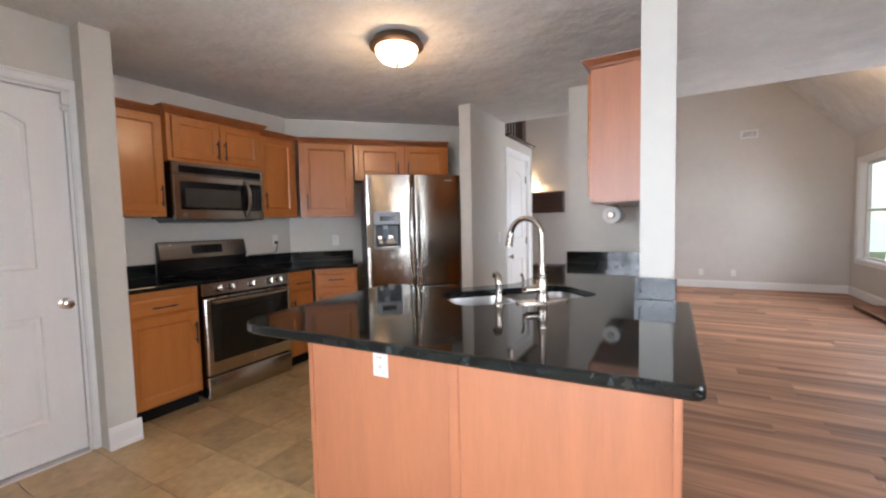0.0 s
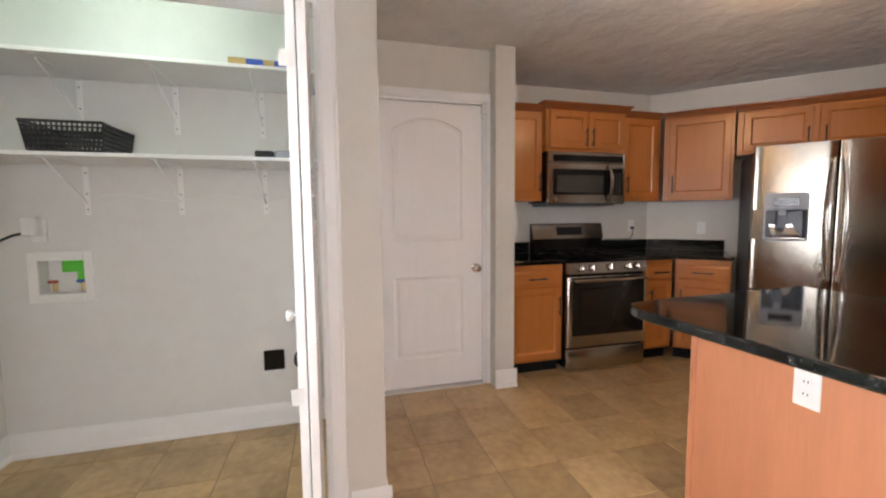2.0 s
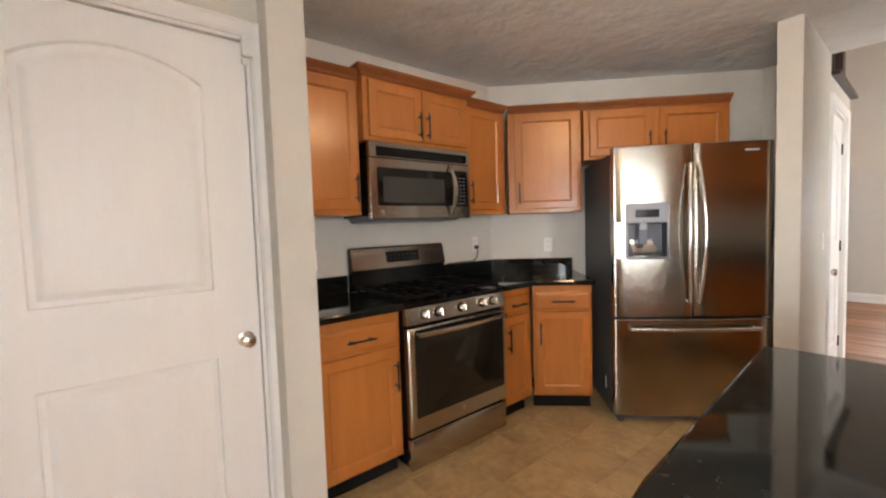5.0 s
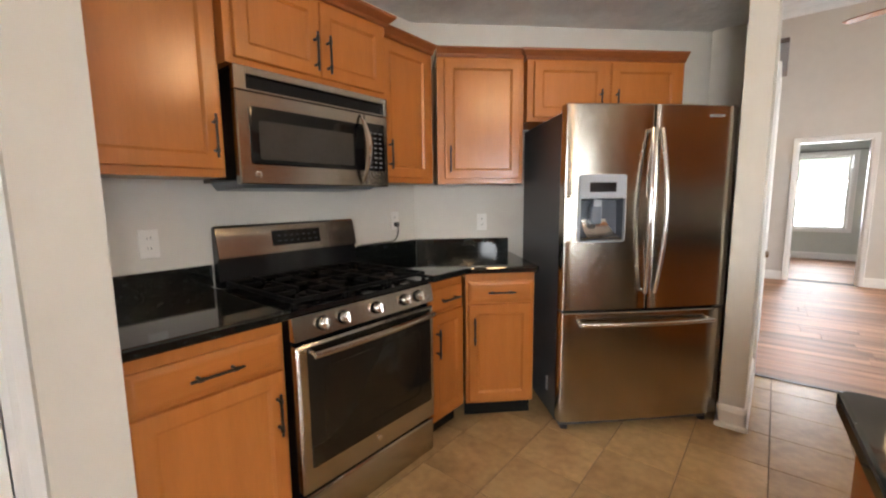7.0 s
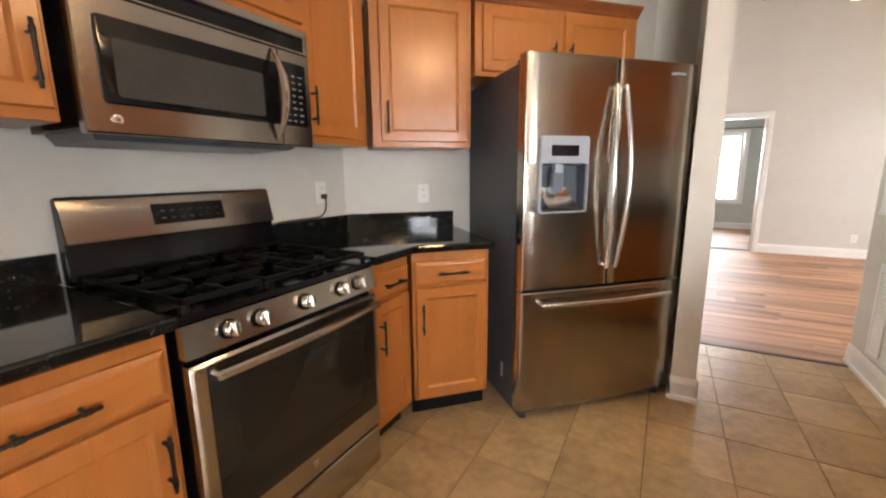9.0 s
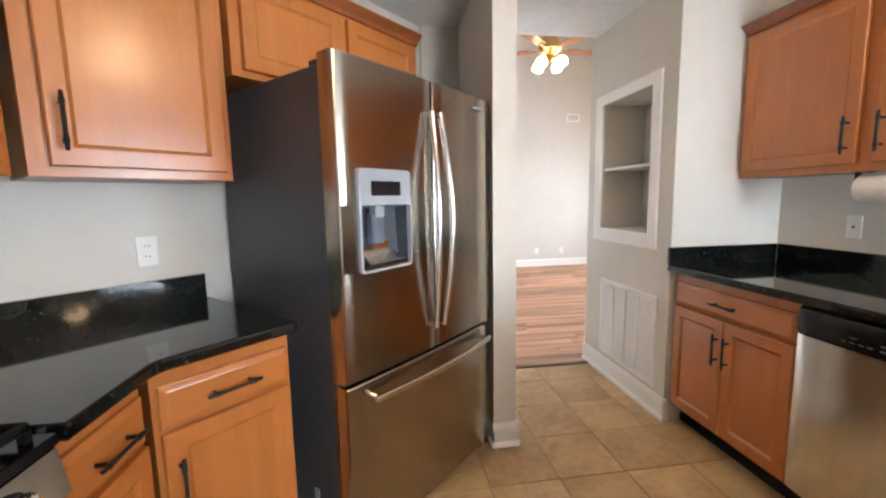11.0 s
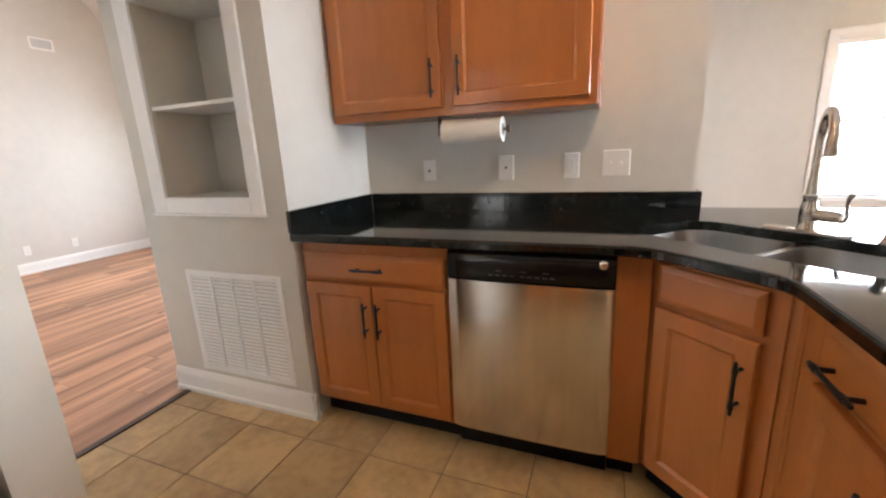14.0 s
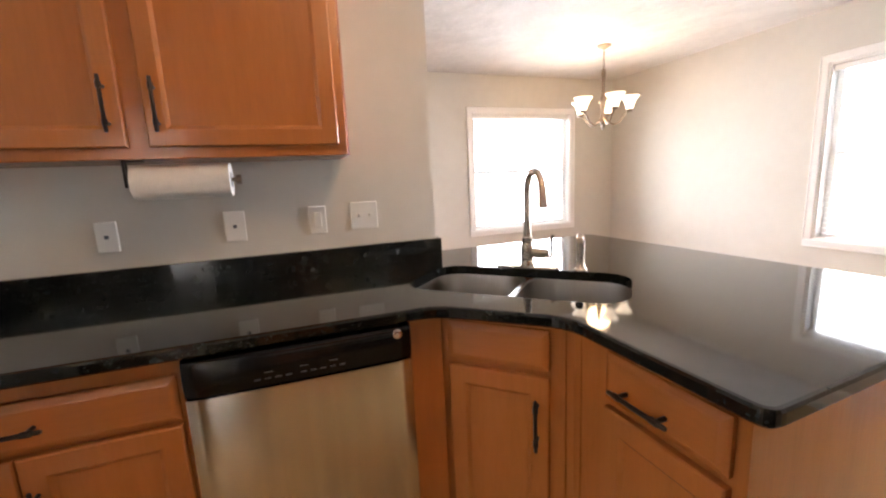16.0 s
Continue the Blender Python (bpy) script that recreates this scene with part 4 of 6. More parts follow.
# ---- fridge ----
def fridge():
    w = 0.950
    ob = thing("refrigerator", pose(*diag(0.765, 0.80), 0, 0, 45), "stainless french-door refrigerator with bottom freezer drawer", "refrigerator")
    part("case", boxes((0.004, w - 0.004, 0.075, 0.745, 0.03, 1.765), bevel=0.006), CASE, ob, "dark grey textured case")
    part("base_grille", boxes((0.02, w - 0.02, 0.05, 0.09, 0.012, 0.055), bevel=0.004), CASE, ob)
    for x in (0.05, w - 0.05):
        bm = bmesh.new()
        lathe(bm, [(0.022, 0), (0.022, 0.014)], 12, (x, 0.055, 0))
        part("foot", bm, CASE, ob, smooth=True)
    for x0, x1 in ((0.03, 0.16), (w - 0.16, w - 0.03)):
        part("hinge_cover", boxes((x0, x1, 0.03, 0.16, 1.766, 1.795), bevel=0.008, segments=2), CASE, ob, smooth=True)

    def bulge(x):
        return -0.012 * math.sin(math.pi * min(1, max(0, x / w)))

    def shell(bm, x0, x1, z0, z1, round_l=True, round_r=True, e0=0.005, e1=0.005):
        """A stretch of door skin from x0 to x1, with rounded outer edges."""
        n, r = 8, 0.012
        front = [(x0, 0.070)]
        front += [(x0, r + bulge(x0)), (x0 + r * 0.3, r * 0.3 + bulge(x0))] if round_l else []
        for i in range(n + 1):
            x = x0 + (x1 - x0) * i / n
            front.append((x + (r if i == 0 and round_l else -r if i == n and round_r else 0), bulge(x)))
        front += [(x1 - r * 0.3, r * 0.3 + bulge(x1)), (x1, r + bulge(x1))] if round_r else []
        front.append((x1, 0.070))
        rows = [(z0, e0)] + ([(z0 + e0, 0)] if e0 else []) + ([(z1 - e1, 0)] if e1 else []) + [(z1, e1)]
        rings(bm, [[(x, y + (o if y < 0.06 else 0), z) for x, y in front] for z, o in rows])

    DX0, DX1, DZ0, DZ1 = 0.079, 0.324, 1.088, 1.314
    bm = bmesh.new()
    m2 = w / 2 - 0.003
    shell(bm, 0.0, m2, 0.705, DZ0, e1=0)
    shell(bm, 0.0, m2, DZ1, 1.795, e0=0)
    shell(bm, 0.0, DX0, DZ0, DZ1, True, False, 0, 0)
    shell(bm, DX1, m2, DZ0, DZ1, False, True, 0, 0)
    left = part("left_door", bm, STEEL_V, ob, smooth=True)
    bm = bmesh.new()
    shell(bm, w / 2 + 0.003, w, 0.705, 1.795)
    right = part("right_door", bm, STEEL_V, ob, smooth=True)
    bm = bmesh.new()
    shell(bm, 0.0, w, 0.06, 0.692)
    low = part("freezer_drawer", bm, STEEL_V, ob, smooth=True)
    for d, sgn in ((left, -1), (right, 1)):
        bm = bmesh.new()
        pts = []
        n = 20
        for i in range(n + 1):
            u = i / n
            b = math.sin(math.pi * u)
            pts.append((w / 2 + sgn * (0.026 + 0.020 * b), -0.032 - 0.044 * b, 0.80 + 0.87 * u))
        tube(bm, pts, 0.0115, 12)
        for i in (0, n):
            x, y, z = pts[i]
            z += 0.012 if i == 0 else -0.012
            tube(bm, [(x, -0.008, z), (x, y - 0.004, z)], 0.011, 8)
        part("handle", bm, BRIGHT, d, "bowed polished steel handle", True)
    bm = bmesh.new()
    pts = [(0.09 + 0.77 * i / 16, -0.042 - 0.030 * math.sin(math.pi * i / 16), 0.637) for i in range(17)]
    tube(bm, pts, 0.0125, 12)
    for i in (0, 16):
        tube(bm, [(pts[i][0] + (0.012 if i == 0 else -0.012), -0.002, 0.637), (pts[i][0] + (0.012 if i == 0 else -0.012), -0.046, 0.637)], 0.011, 8)
    part("handle", bm, BRIGHT, low, "bowed polished steel freezer handle", True)
    # dispenser
    x0, x1, z0, z1 = 0.072, 0.331, 1.080, 1.437
    bm = bmesh.new()
    hole = lambda y, e: round_rect(DX0 + e, DX1 - e, DZ0 + e, DZ1 - e, y, 0.012, 4)
    rings(bm, [round_rect(x0, x1, z0, z1, -0.003, 0.018, 4), round_rect(x0, x1, z0, z1, -0.015, 0.018, 4), round_rect(x0 + 0.003, x1 - 0.003, z0 + 0.003, z1 - 0.003, -0.018, 0.016, 4), hole(-0.018, 0.001), hole(0.0, 0.001)], False, False)
    disp = part("dispenser", bm, GREY_PLASTIC, left, "grey water and ice dispenser", True)
    bm = bmesh.new()
    lo = [[(x, y, z) for x, y, z in hole(0.0, 0.0015)], [(x, 0.052 if z > 1.19 else 0.052 - (1.19 - z) * 0.12, z) for x, y, z in hole(0.0, 0.012)]]
    rings(bm, lo, False, True)
    part("recess", bm, RECESS, disp, "dark recess", True)
    bm = bmesh.new()
    rings(bm, [[(DX0 + 0.008, -0.010, z), (DX1 - 0.008, -0.010, z), (DX1 - 0.02, 0.036, z + 0.004), (DX0 + 0.02, 0.036, z + 0.004)] for z in (DZ0 + 0.010, DZ0 + 0.014)])
    part("drip_tray", bm, STEEL, disp, "steel drip tray")
    bm = bmesh.new()
    chute = []
    for q in range(9):
        u = q / 8
        y, z = 0.044 - 0.046 * u * u, DZ0 + 0.112 - 0.094 * u ** 0.8
        chute.append([(DX0 + 0.035 + 0.015 * u, y, z), (DX1 - 0.075 + 0.055 * u, y, z), (DX1 - 0.075 + 0.055 * u, y + 0.004, z - 0.004), (DX0 + 0.035 + 0.015 * u, y + 0.004, z - 0.004)])
    rings(bm, chute)
    part("chute", bm, BRIGHT, disp, "curved silver chute", True)
    bm = bmesh.new()
    c = (DX0 + DX1) / 2 - 0.02
    rings(bm, [round_rect(c - 0.03, c + 0.03, DZ0 + 0.085, DZ1 - 0.03, 0.04, 0.016, 4), round_rect(c - 0.03, c + 0.03, DZ0 + 0.085, DZ1 - 0.03, 0.012, 0.016, 4), round_rect(c - 0.024, c + 0.024, DZ0 + 0.092, DZ1 - 0.036, 0.006, 0.012, 4)])
    part("paddle", bm, DARK_PLASTIC, disp, "black dispenser paddle", True)
    bm = bmesh.new()
    rings(bm, [round_rect(c - 0.022, c + 0.022, DZ1 - 0.045, DZ1 - 0.004, 0.03, 0.01, 3), round_rect(c - 0.022, c + 0.022, DZ1 - 0.045, DZ1 - 0.004, 0.0, 0.01, 3)])
    part("spout", bm, GREY_PLASTIC, disp, "grey spout", True)
    bm = bmesh.new()
    rings(bm, [round_rect(x0 + 0.055, x1 - 0.06, 1.345, 1.395, -0.0175, 0.003, 2), round_rect(x0 + 0.055, x1 - 0.06, 1.345, 1.395, -0.0188, 0.003, 2)])
    part("display", bm, SCREEN, disp, "dark display")
    part("logo_plate", boxes((w - 0.17, w - 0.09, -0.0125, -0.006, 1.735, 1.745)), GREY_PLASTIC, right)
    part("energy_label", boxes((-0.0005, 0.004, 0.20, 0.225, 0.16, 0.24)), GREY_PLASTIC, ob)


fridge()


# ---- dishwasher ----
def dishwasher():
    w = 0.598
    ob = thing("dishwasher", pose(-0.478, 3.342, 0, 0, 0, -90), "stainless steel dishwasher with black control panel", "dishwasher")
    part("tub", boxes((0.006, w - 0.006, 0.045, 0.60, 0.10, 0.885)), BLACK, ob)

    def pillow(u):
        """Depth of the door skin: nearly flat across, rolling back towards both sides."""
        e = max(0.0, (abs(u - 0.5) - 0.42) / 0.08)
        return -0.012 + 0.005 * (2 * u - 1) ** 2 + 0.007 * e * e

    n = 28
    rows = []
    for z, o in ((0.122, 0.012), (0.126, 0.006), (0.130, 0.001), (0.140, -0.001), (0.45, -0.001), (0.770, -0.001), (0.778, -0.0005)):
        rows.append([(0.0, 0.045, z), *[(w * i / n, o + pillow(i / n), z) for i in range(n + 1)], (w, 0.045, z)])
    bm = bmesh.new()
    rings(bm, rows)
    part("door", bm, STEEL_COOL, ob, smooth=True)
    bm = bmesh.new()
    rows = []
    for i in range(25):
        u = i / 24
        p = pillow(u) - 0.003
        rows.append([(w * u, 0.045, 0.781), (w * u, p + 0.006, 0.781), (w * u, p, 0.787), (w * u, p - 0.004, 0.835), (w * u, p - 0.002, 0.872), (w * u, p + 0.005, 0.886), (w * u, p + 0.016, 0.893), (w * u, 0.045, 0.893)])
    rings(bm, rows)
    cp = part("control_panel", bm, BLACK, ob, "glossy black control panel", True)
    for i in range(9):
        x = 0.165 + i * 0.026 + (0.012 if i > 3 else 0)
        part("button_mark", boxes((x, x + 0.016, -0.0205, -0.0182, 0.806, 0.810)), CASE, cp)
        if i % 3 == 1:
            part("button_mark", boxes((x, x + 0.022, -0.0212, -0.0190, 0.824, 0.827)), CASE, cp)
    bm = bmesh.new()
    lathe(bm, [(0.0155, 0), (0.0155, 0.004), (0.012, 0.006), (0.004, 0.0065)], 20)
    bm.transform(pose(w - 0.042, -0.0085, 0.864, 90))
    part("badge", bm, BRIGHT, cp, "round polished badge", True)
    # The shade below the door is put into this board's black.
    part("toe_kick", boxes((0.0, w, 0.075, 0.09, 0.0, 0.12)), SHADOW, ob, "toe kick blackened for the shade below the door")


dishwasher()


# ---- doors and trim ----
def casing(name, m, w, h, depth=0.14, width=0.068, sill=False):
    """White boards round an opening 0..w, 0..h in the local x-z plane, the wall behind +y; jamb boards line the opening."""
    bm = bmesh.new()
    prof = [(0.0, 0.0), (0.0, -0.010), (0.012, -0.016), (width - 0.018, -0.016), (width - 0.006, -0.020), (width, -0.014), (width, 0.0)]
    for loops in (
        [[(-a, y, 0.0), (-a, y, h + a)] for a, y in prof],
        [[(w + a, y, h + a), (w + a, y, 0.0)] for a, y in prof],
        [[(-a, y, h + a), (w + a, y, h + a)] for a, y in prof],
    ):
        rings(bm, [[p[k] for p in loops] for k in (0, 1)])
    for r in ((0.0, 0.014, 0.001, depth, 0, h), (w - 0.014, w, 0.001, depth, 0, h), (0.014, w - 0.014, 0.001, depth, h - 0.014, h)):
        box(bm, *r)
    if sill:
        rings(bm, [[(x, y, -a) for a, y in prof] for x in (-width + 0.001, w + width - 0.001)])
        box(bm, 0.0145, w - 0.0145, 0.001, depth, 0.0, 0.014)
    bm.transform(m)
    return struct(name, bm, TRIM, "white painted casing boards round the opening", "trim")


def arch_outline(x0, x1, z0, z1, rise, y, n=12):
    """A panel outline whose top edge is a shallow arch."""
    pts = [(x0, y, z0), (x1, y, z0)]
    for i in range(n + 1):
        u = i / n
        pts.append((x1 + (x0 - x1) * u, y, z1 + rise * math.sin(math.pi * u) ** 0.8))
    return pts


def leaf(name, m, w, h, label, hinge_x, knob_x, group=""):
    """A moulded two-panel door with an arched top panel, hinges and a round knob."""
    ob = thing(name, m, label, "door", group)
    tagged(ob, kind="structure")
    t = 0.035
    s = 0.155 * w / 0.82
    holes = [arch_outline(s, w - s, 1.085, 1.875, 0.085, 0.0), arch_outline(s, w - s, 0.215, 0.82, 0.0, 0.0)]
    bm = bmesh.new()
    outer = [bm.verts.new(p) for p in rect(0, w, 0, h, 0)]
    back = [bm.verts.new(p) for p in rect(0, w, 0, h, t)]
    for i in range(4):
        bm.faces.new((outer[i], outer[(i + 1) % 4], back[(i + 1) % 4], back[i]))
    bm.faces.new(back)
    loops = [outer] + [[bm.verts.new(p) for p in hl] for hl in holes]
    edges = [bm.edges.get((lp[i], lp[(i + 1) % len(lp)])) or bm.edges.new((lp[i], lp[(i + 1) % len(lp)])) for lp in loops for i in range(len(lp))]
    bmesh.ops.triangle_fill(bm, edges=edges, use_beauty=True)
    part("slab", bm, DOOR, ob)
    for x0, x1, z0, z1, rise in ((s, w - s, 1.085, 1.875, 0.085), (s, w - s, 0.215, 0.82, 0.0)):
        bm = bmesh.new()
        rings(bm, [arch_outline(x0 + e, x1 - e, z0 + e, z1 - e, max(0, rise - e * 0.3), y) for e, y in ((0, 0), (0.006, 0.011), (0.022, 0.014), (0.044, 0.004), (0.052, 0.003))], False, True)
        part("panel", bm, DOOR, ob)
    for z in (0.20, 1.04, 1.87):
        bm = bmesh.new()
        tube(bm, [(hinge_x, -0.005, z - 0.045), (hinge_x, -0.005, z + 0.045)], 0.0065, 8)
        box(bm, hinge_x - 0.012, hinge_x + 0.012, -0.002, 0.001, z - 0.045, z + 0.045)
        part("hinge", bm, BRONZE, ob, "dark metal hinge")
    bm = bmesh.new()
    lathe(bm, [(0.032, 0.0), (0.032, 0.006), (0.014, 0.010), (0.012, 0.030), (0.022, 0.036), (0.028, 0.050), (0.024, 0.064), (0.010, 0.068)], 20)
    bm.transform(pose(knob_x, 0.0, 0.875, 90))
    part("knob", bm, NICKEL, ob, "round satin nickel knob", True)
    return ob


leaf("door_1", pose(-2.705, 0.476, 0.022, 0, 0, 90), 0.830, 2.068, "closed white moulded two-panel door with arched panel", -0.004, 0.776)
casing("trim_door", pose(-2.69, 0.458, 0, 0, 0, 90), 0.866, 2.11, width=0.062)
struct("trim_threshold", boxes((-2.735, -2.665, 0.473, 1.309, 0.0, 0.009), bevel=0.003), TRIM, "white door threshold", "trim")
ob = thing("door_sensor", pose(-2.672, 1.315, 2.02, 0, 0, 90), "small white alarm contact on the door casing", "sensor")
part("case", boxes((-0.03, 0.012, -0.026, 0.0, 0.0, 0.075), bevel=0.004), WHITE_PLASTIC, ob)
part("magnet", boxes((-0.03, 0.0, -0.016, 0.0, -0.03, -0.004), bevel=0.003), WHITE_PLASTIC, ob)
leaf("door_2", pose(-1.445, HD[0] + 0.015, 0.012, 0, 0, 90), HD[1] - HD[0] - 0.03, 2.11, "closed white panelled door below the loft", HD[1] - HD[0] - 0.03, 0.07)
casing("trim_hall_door", pose(-1.42, HD[0], 0, 0, 0, 90), HD[1] - HD[0], 2.14, depth=0.11)
casing("trim_bedroom_door", pose(BD[0], 9.45, 0), BD[1] - BD[0], 2.08)
for z in (0.22, 1.05, 1.86):
    part("hinge", boxes((BD[0] + 0.0145, BD[0] + 0.020, 9.455, 9.50, z - 0.045, z + 0.045)), BRONZE, bpy.data.objects["trim_bedroom_door"], "dark metal hinge")
casing("trim_laundry", pose(-1.50, -1.37, 0, 0, 0, 90), 1.55, 2.10, depth=0.12)
struct("trim_niche", boxes((NX - 0.016, NX, 4.195, 4.27, 1.018, 2.04), (NX - 0.016, NX, 4.82, 4.915, 1.018, 2.04), (NX - 0.016, NX, 4.2705, 4.8195, 1.018, 1.095), (NX - 0.016, NX, 4.2705, 4.8195, 1.97, 2.04), (NX - 0.022, NX, 4.185, 4.925, 1.006, 1.0175), bevel=0.002), TRIM, "white casing round the built-in shelf niche", "trim")
ob = thing("niche_shelf", pose(0, 0, 0), "white board shelf inside the wall niche", "shelf")
part("board", boxes((NX + 0.008, -0.171, 4.271, 4.819, 1.505, 1.523), bevel=0.002), TRIM, ob)


def louvre_panel(m, w, h, label):
    ob = thing("bifold_door", m, label, "door", "folded louvred closet doors")
    t = 0.028
    st = 0.042
    for x in (0, w - st):
        part("stile", boxes((x, x + st, 0, t, 0, h), bevel=0.002), TRIM, ob)
    for z0, z1 in ((0, 0.12), (0.98, 1.06), (h - 0.09, h)):
        part("rail", boxes((st, w - st, 0.001, t - 0.001, z0, z1), bevel=0.002), TRIM, ob)
    bm = bmesh.new()
    rings(bm, [[(x, 0.002, -0.018), (x, 0.007, -0.021), (x, t - 0.002, 0.018), (x, t - 0.007, 0.021)] for x in (st - 0.004, w - st + 0.004)])
    me = finish("slat", bm, TRIM)
    for z0, z1 in ((0.12, 0.98), (1.06, h - 0.09)):
        n = int((z1 - z0) / 0.0285)
        for i in range(n):
            s = new("slat", me)
            s.parent = ob
            s.location = (0, 0, z0 + (z1 - z0) * (i + 0.5) / n)
    return ob


louvre_panel(pose(-1.195, 0.153, 0.02, 0, 0, 180), 0.36, 2.04, "white louvred bifold door panel folded open at the closet")
ob = louvre_panel(pose(-1.20, 0.120, 0.02, 0, 0, 180), 0.36, 2.04, "white louvred bifold panel stacked behind its twin")
bm = bmesh.new()
lathe(bm, [(0.010, 0), (0.009, 0.012), (0.017, 0.018), (0.019, 0.028), (0.012, 0.034)], 14)
bm.transform(pose(0.05, 0.028, 0.94, -90))
part("knob", bm, WHITE_PLASTIC, ob, smooth=True)
for z in (0.68, 1.75, 0.2):
    part("hinge", boxes((-0.003, 0.0, 0.012, 0.05, z - 0.025, z + 0.025)), WHITE_PLASTIC, ob)


# ---- windows ----
def window(name, m, w, h, label, mullion=False, blind=False):
    """A white sash window in an opening 0..w, 0..h; the room is at -y, the wall 0.14 deep."""
    ob = thing(name, m, label, "window")
    tagged(ob, kind="structure")
    y0, y1 = 0.075, 0.125
    f = 0.045
    part("window_frame", boxes((0.015, f + 0.015, y0, y1, 0.0, h), (w - f - 0.015, w - 0.015, y0, y1, 0.0, h), (f + 0.015, w - f - 0.015, y0, y1, 0.0, f), (f + 0.015, w - f - 0.015, y0, y1, h - f - 0.014, h - 0.014), bevel=0.003), TRIM, ob)
    part("sash_rail", boxes((f + 0.015, w - f - 0.015, y0 + 0.005, y1 - 0.005, h * 0.49, h * 0.49 + 0.04), bevel=0.003), TRIM, ob)
    if mullion:
        part("mullion", boxes((w / 2 - 0.035, w / 2 + 0.035, y0 - 0.01, y1, 0.0, h), bevel=0.003), TRIM, ob)
    for z0, z1 in ((f, h * 0.49), (h * 0.49 + 0.04, h - f)):
        g = part("pane", boxes((f + 0.015, w - f - 0.015, 0.098, 0.102, z0, z1)), GLASS, ob)
        g.visible_shadow = False
    if blind:
        bm = boxes((0.0, w - 0.04, -0.0125, 0.0125, -0.0006, 0.0006))
        me = finish("slat", bm, TRIM)
        n = int((h - 0.08) / 0.042)
        for i in range(n):
            sl = new("slat", me)
            sl.parent = ob
            sl.matrix_local = pose(0.02, 0.037, 0.01 + 0.042 * i, 6, 0, 0)
        part("blind_headrail", boxes((0.018, w - 0.018, 0.012, 0.062, h - 0.062, h - 0.018), bevel=0.003), TRIM, ob)
    casing("trim_window", m, w, h, sill=True)
    return ob


window("window_1", pose(2.87, WE[1], WE[2], 0, 0, -90), WE[1] - WE[0], WE[3] - WE[2], "white-framed dining window with open slatted blind, bright daylight outside", blind=True)
window("window_2", pose(WS[1], -1.05, WS[2], 0, 0, 180), WS[1] - WS[0], WS[3] - WS[2], "white-framed dining window with open slatted blind", blind=True)
window("window_3", pose(2.87, WL[1], WL[2], 0, 0, -90), WL[1] - WL[0], WL[3] - WL[2], "wide white-framed living room window", True)
window("window_4", pose(2.87, WM[1], WM[2], 0, 0, -90), WM[1] - WM[0], WM[3] - WM[2], "wide white-framed living room window", True)
window("window_5", pose(BW[0], 12.5, BW[2]), BW[1] - BW[0], BW[3] - BW[2], "bright bedroom window below a curtain rod")
ob = thing("curtain_rod", pose(-0.67, 12.44, 2.17), "thin dark metal curtain rod above the bedroom window", "curtain rod")
bm = bmesh.new()
tube(bm, [(-0.7, 0, 0), (0.75, 0, 0)], 0.012, 8)
part("rod", bm, CLOTH, ob)
for x in (-0.6, 0.65):
    part("bracket", boxes((x - 0.01, x + 0.01, -0.005, 0.06, -0.02, 0.012)), CLOTH, ob)


# ---- plates on the walls ----
def plate(name, m, label, kind="duplex", w=0.072, h=0.118):
    ob = thing(name, m, label, "outlet" if kind in ("duplex", "blank") else "switch")
    bm = bmesh.new()
    rings(bm, [round_rect(-w / 2, w / 2, -h / 2, h / 2, 0, 0.004, 2), round_rect(-w / 2, w / 2, -h / 2, h / 2, -0.003, 0.004, 2), round_rect(-w / 2 + 0.003, w / 2 - 0.003, -h / 2 + 0.003, h / 2 - 0.003, -0.006, 0.004, 2)])
    part("cover", bm, WHITE_PLASTIC, ob, smooth=True)
    if kind == "duplex":
        for z in (-0.02, 0.02):
            bm = bmesh.new()
            rings(bm, [round_rect(-0.016, 0.016, z - 0.014, z + 0.014, -0.0055, 0.008, 3), round_rect(-0.016, 0.016, z - 0.014, z + 0.014, -0.0075, 0.008, 3)])
            r = part("receptacle", bm, WHITE_PLASTIC, ob)
            for x in (-0.006, 0.006):
                part("slot", boxes((x - 0.0012, x + 0.0012, -0.0082, -0.0074, z - 0.001, z + 0.007)), SHADOW, r)
    elif kind == "jack":
        part("jack", boxes((-0.007, 0.007, -0.0075, -0.0055, -0.007, 0.007), bevel=0.001), DARK_PLASTIC, ob, "dark jack")
    elif kind == "rocker":
        part("rocker", boxes((-0.016, 0.016, -0.0095, -0.0055, -0.033, 0.033), bevel=0.002), WHITE_PLASTIC, ob)
    elif kind == "toggles":
        for x in (-0.023, 0.023):
            bm = bmesh.new()
            rings(bm, [[(x - 0.004, -0.005, -0.008), (x + 0.004, -0.005, -0.008), (x + 0.004, -0.005, 0.008), (x - 0.004, -0.005, 0.008)], [(x - 0.003, -0.018, 0.002), (x + 0.003, -0.018, 0.002), (x + 0.003, -0.017, 0.008), (x - 0.003, -0.017, 0.008)]])
            part("toggle", bm, WHITE_PLASTIC, ob)
    return ob


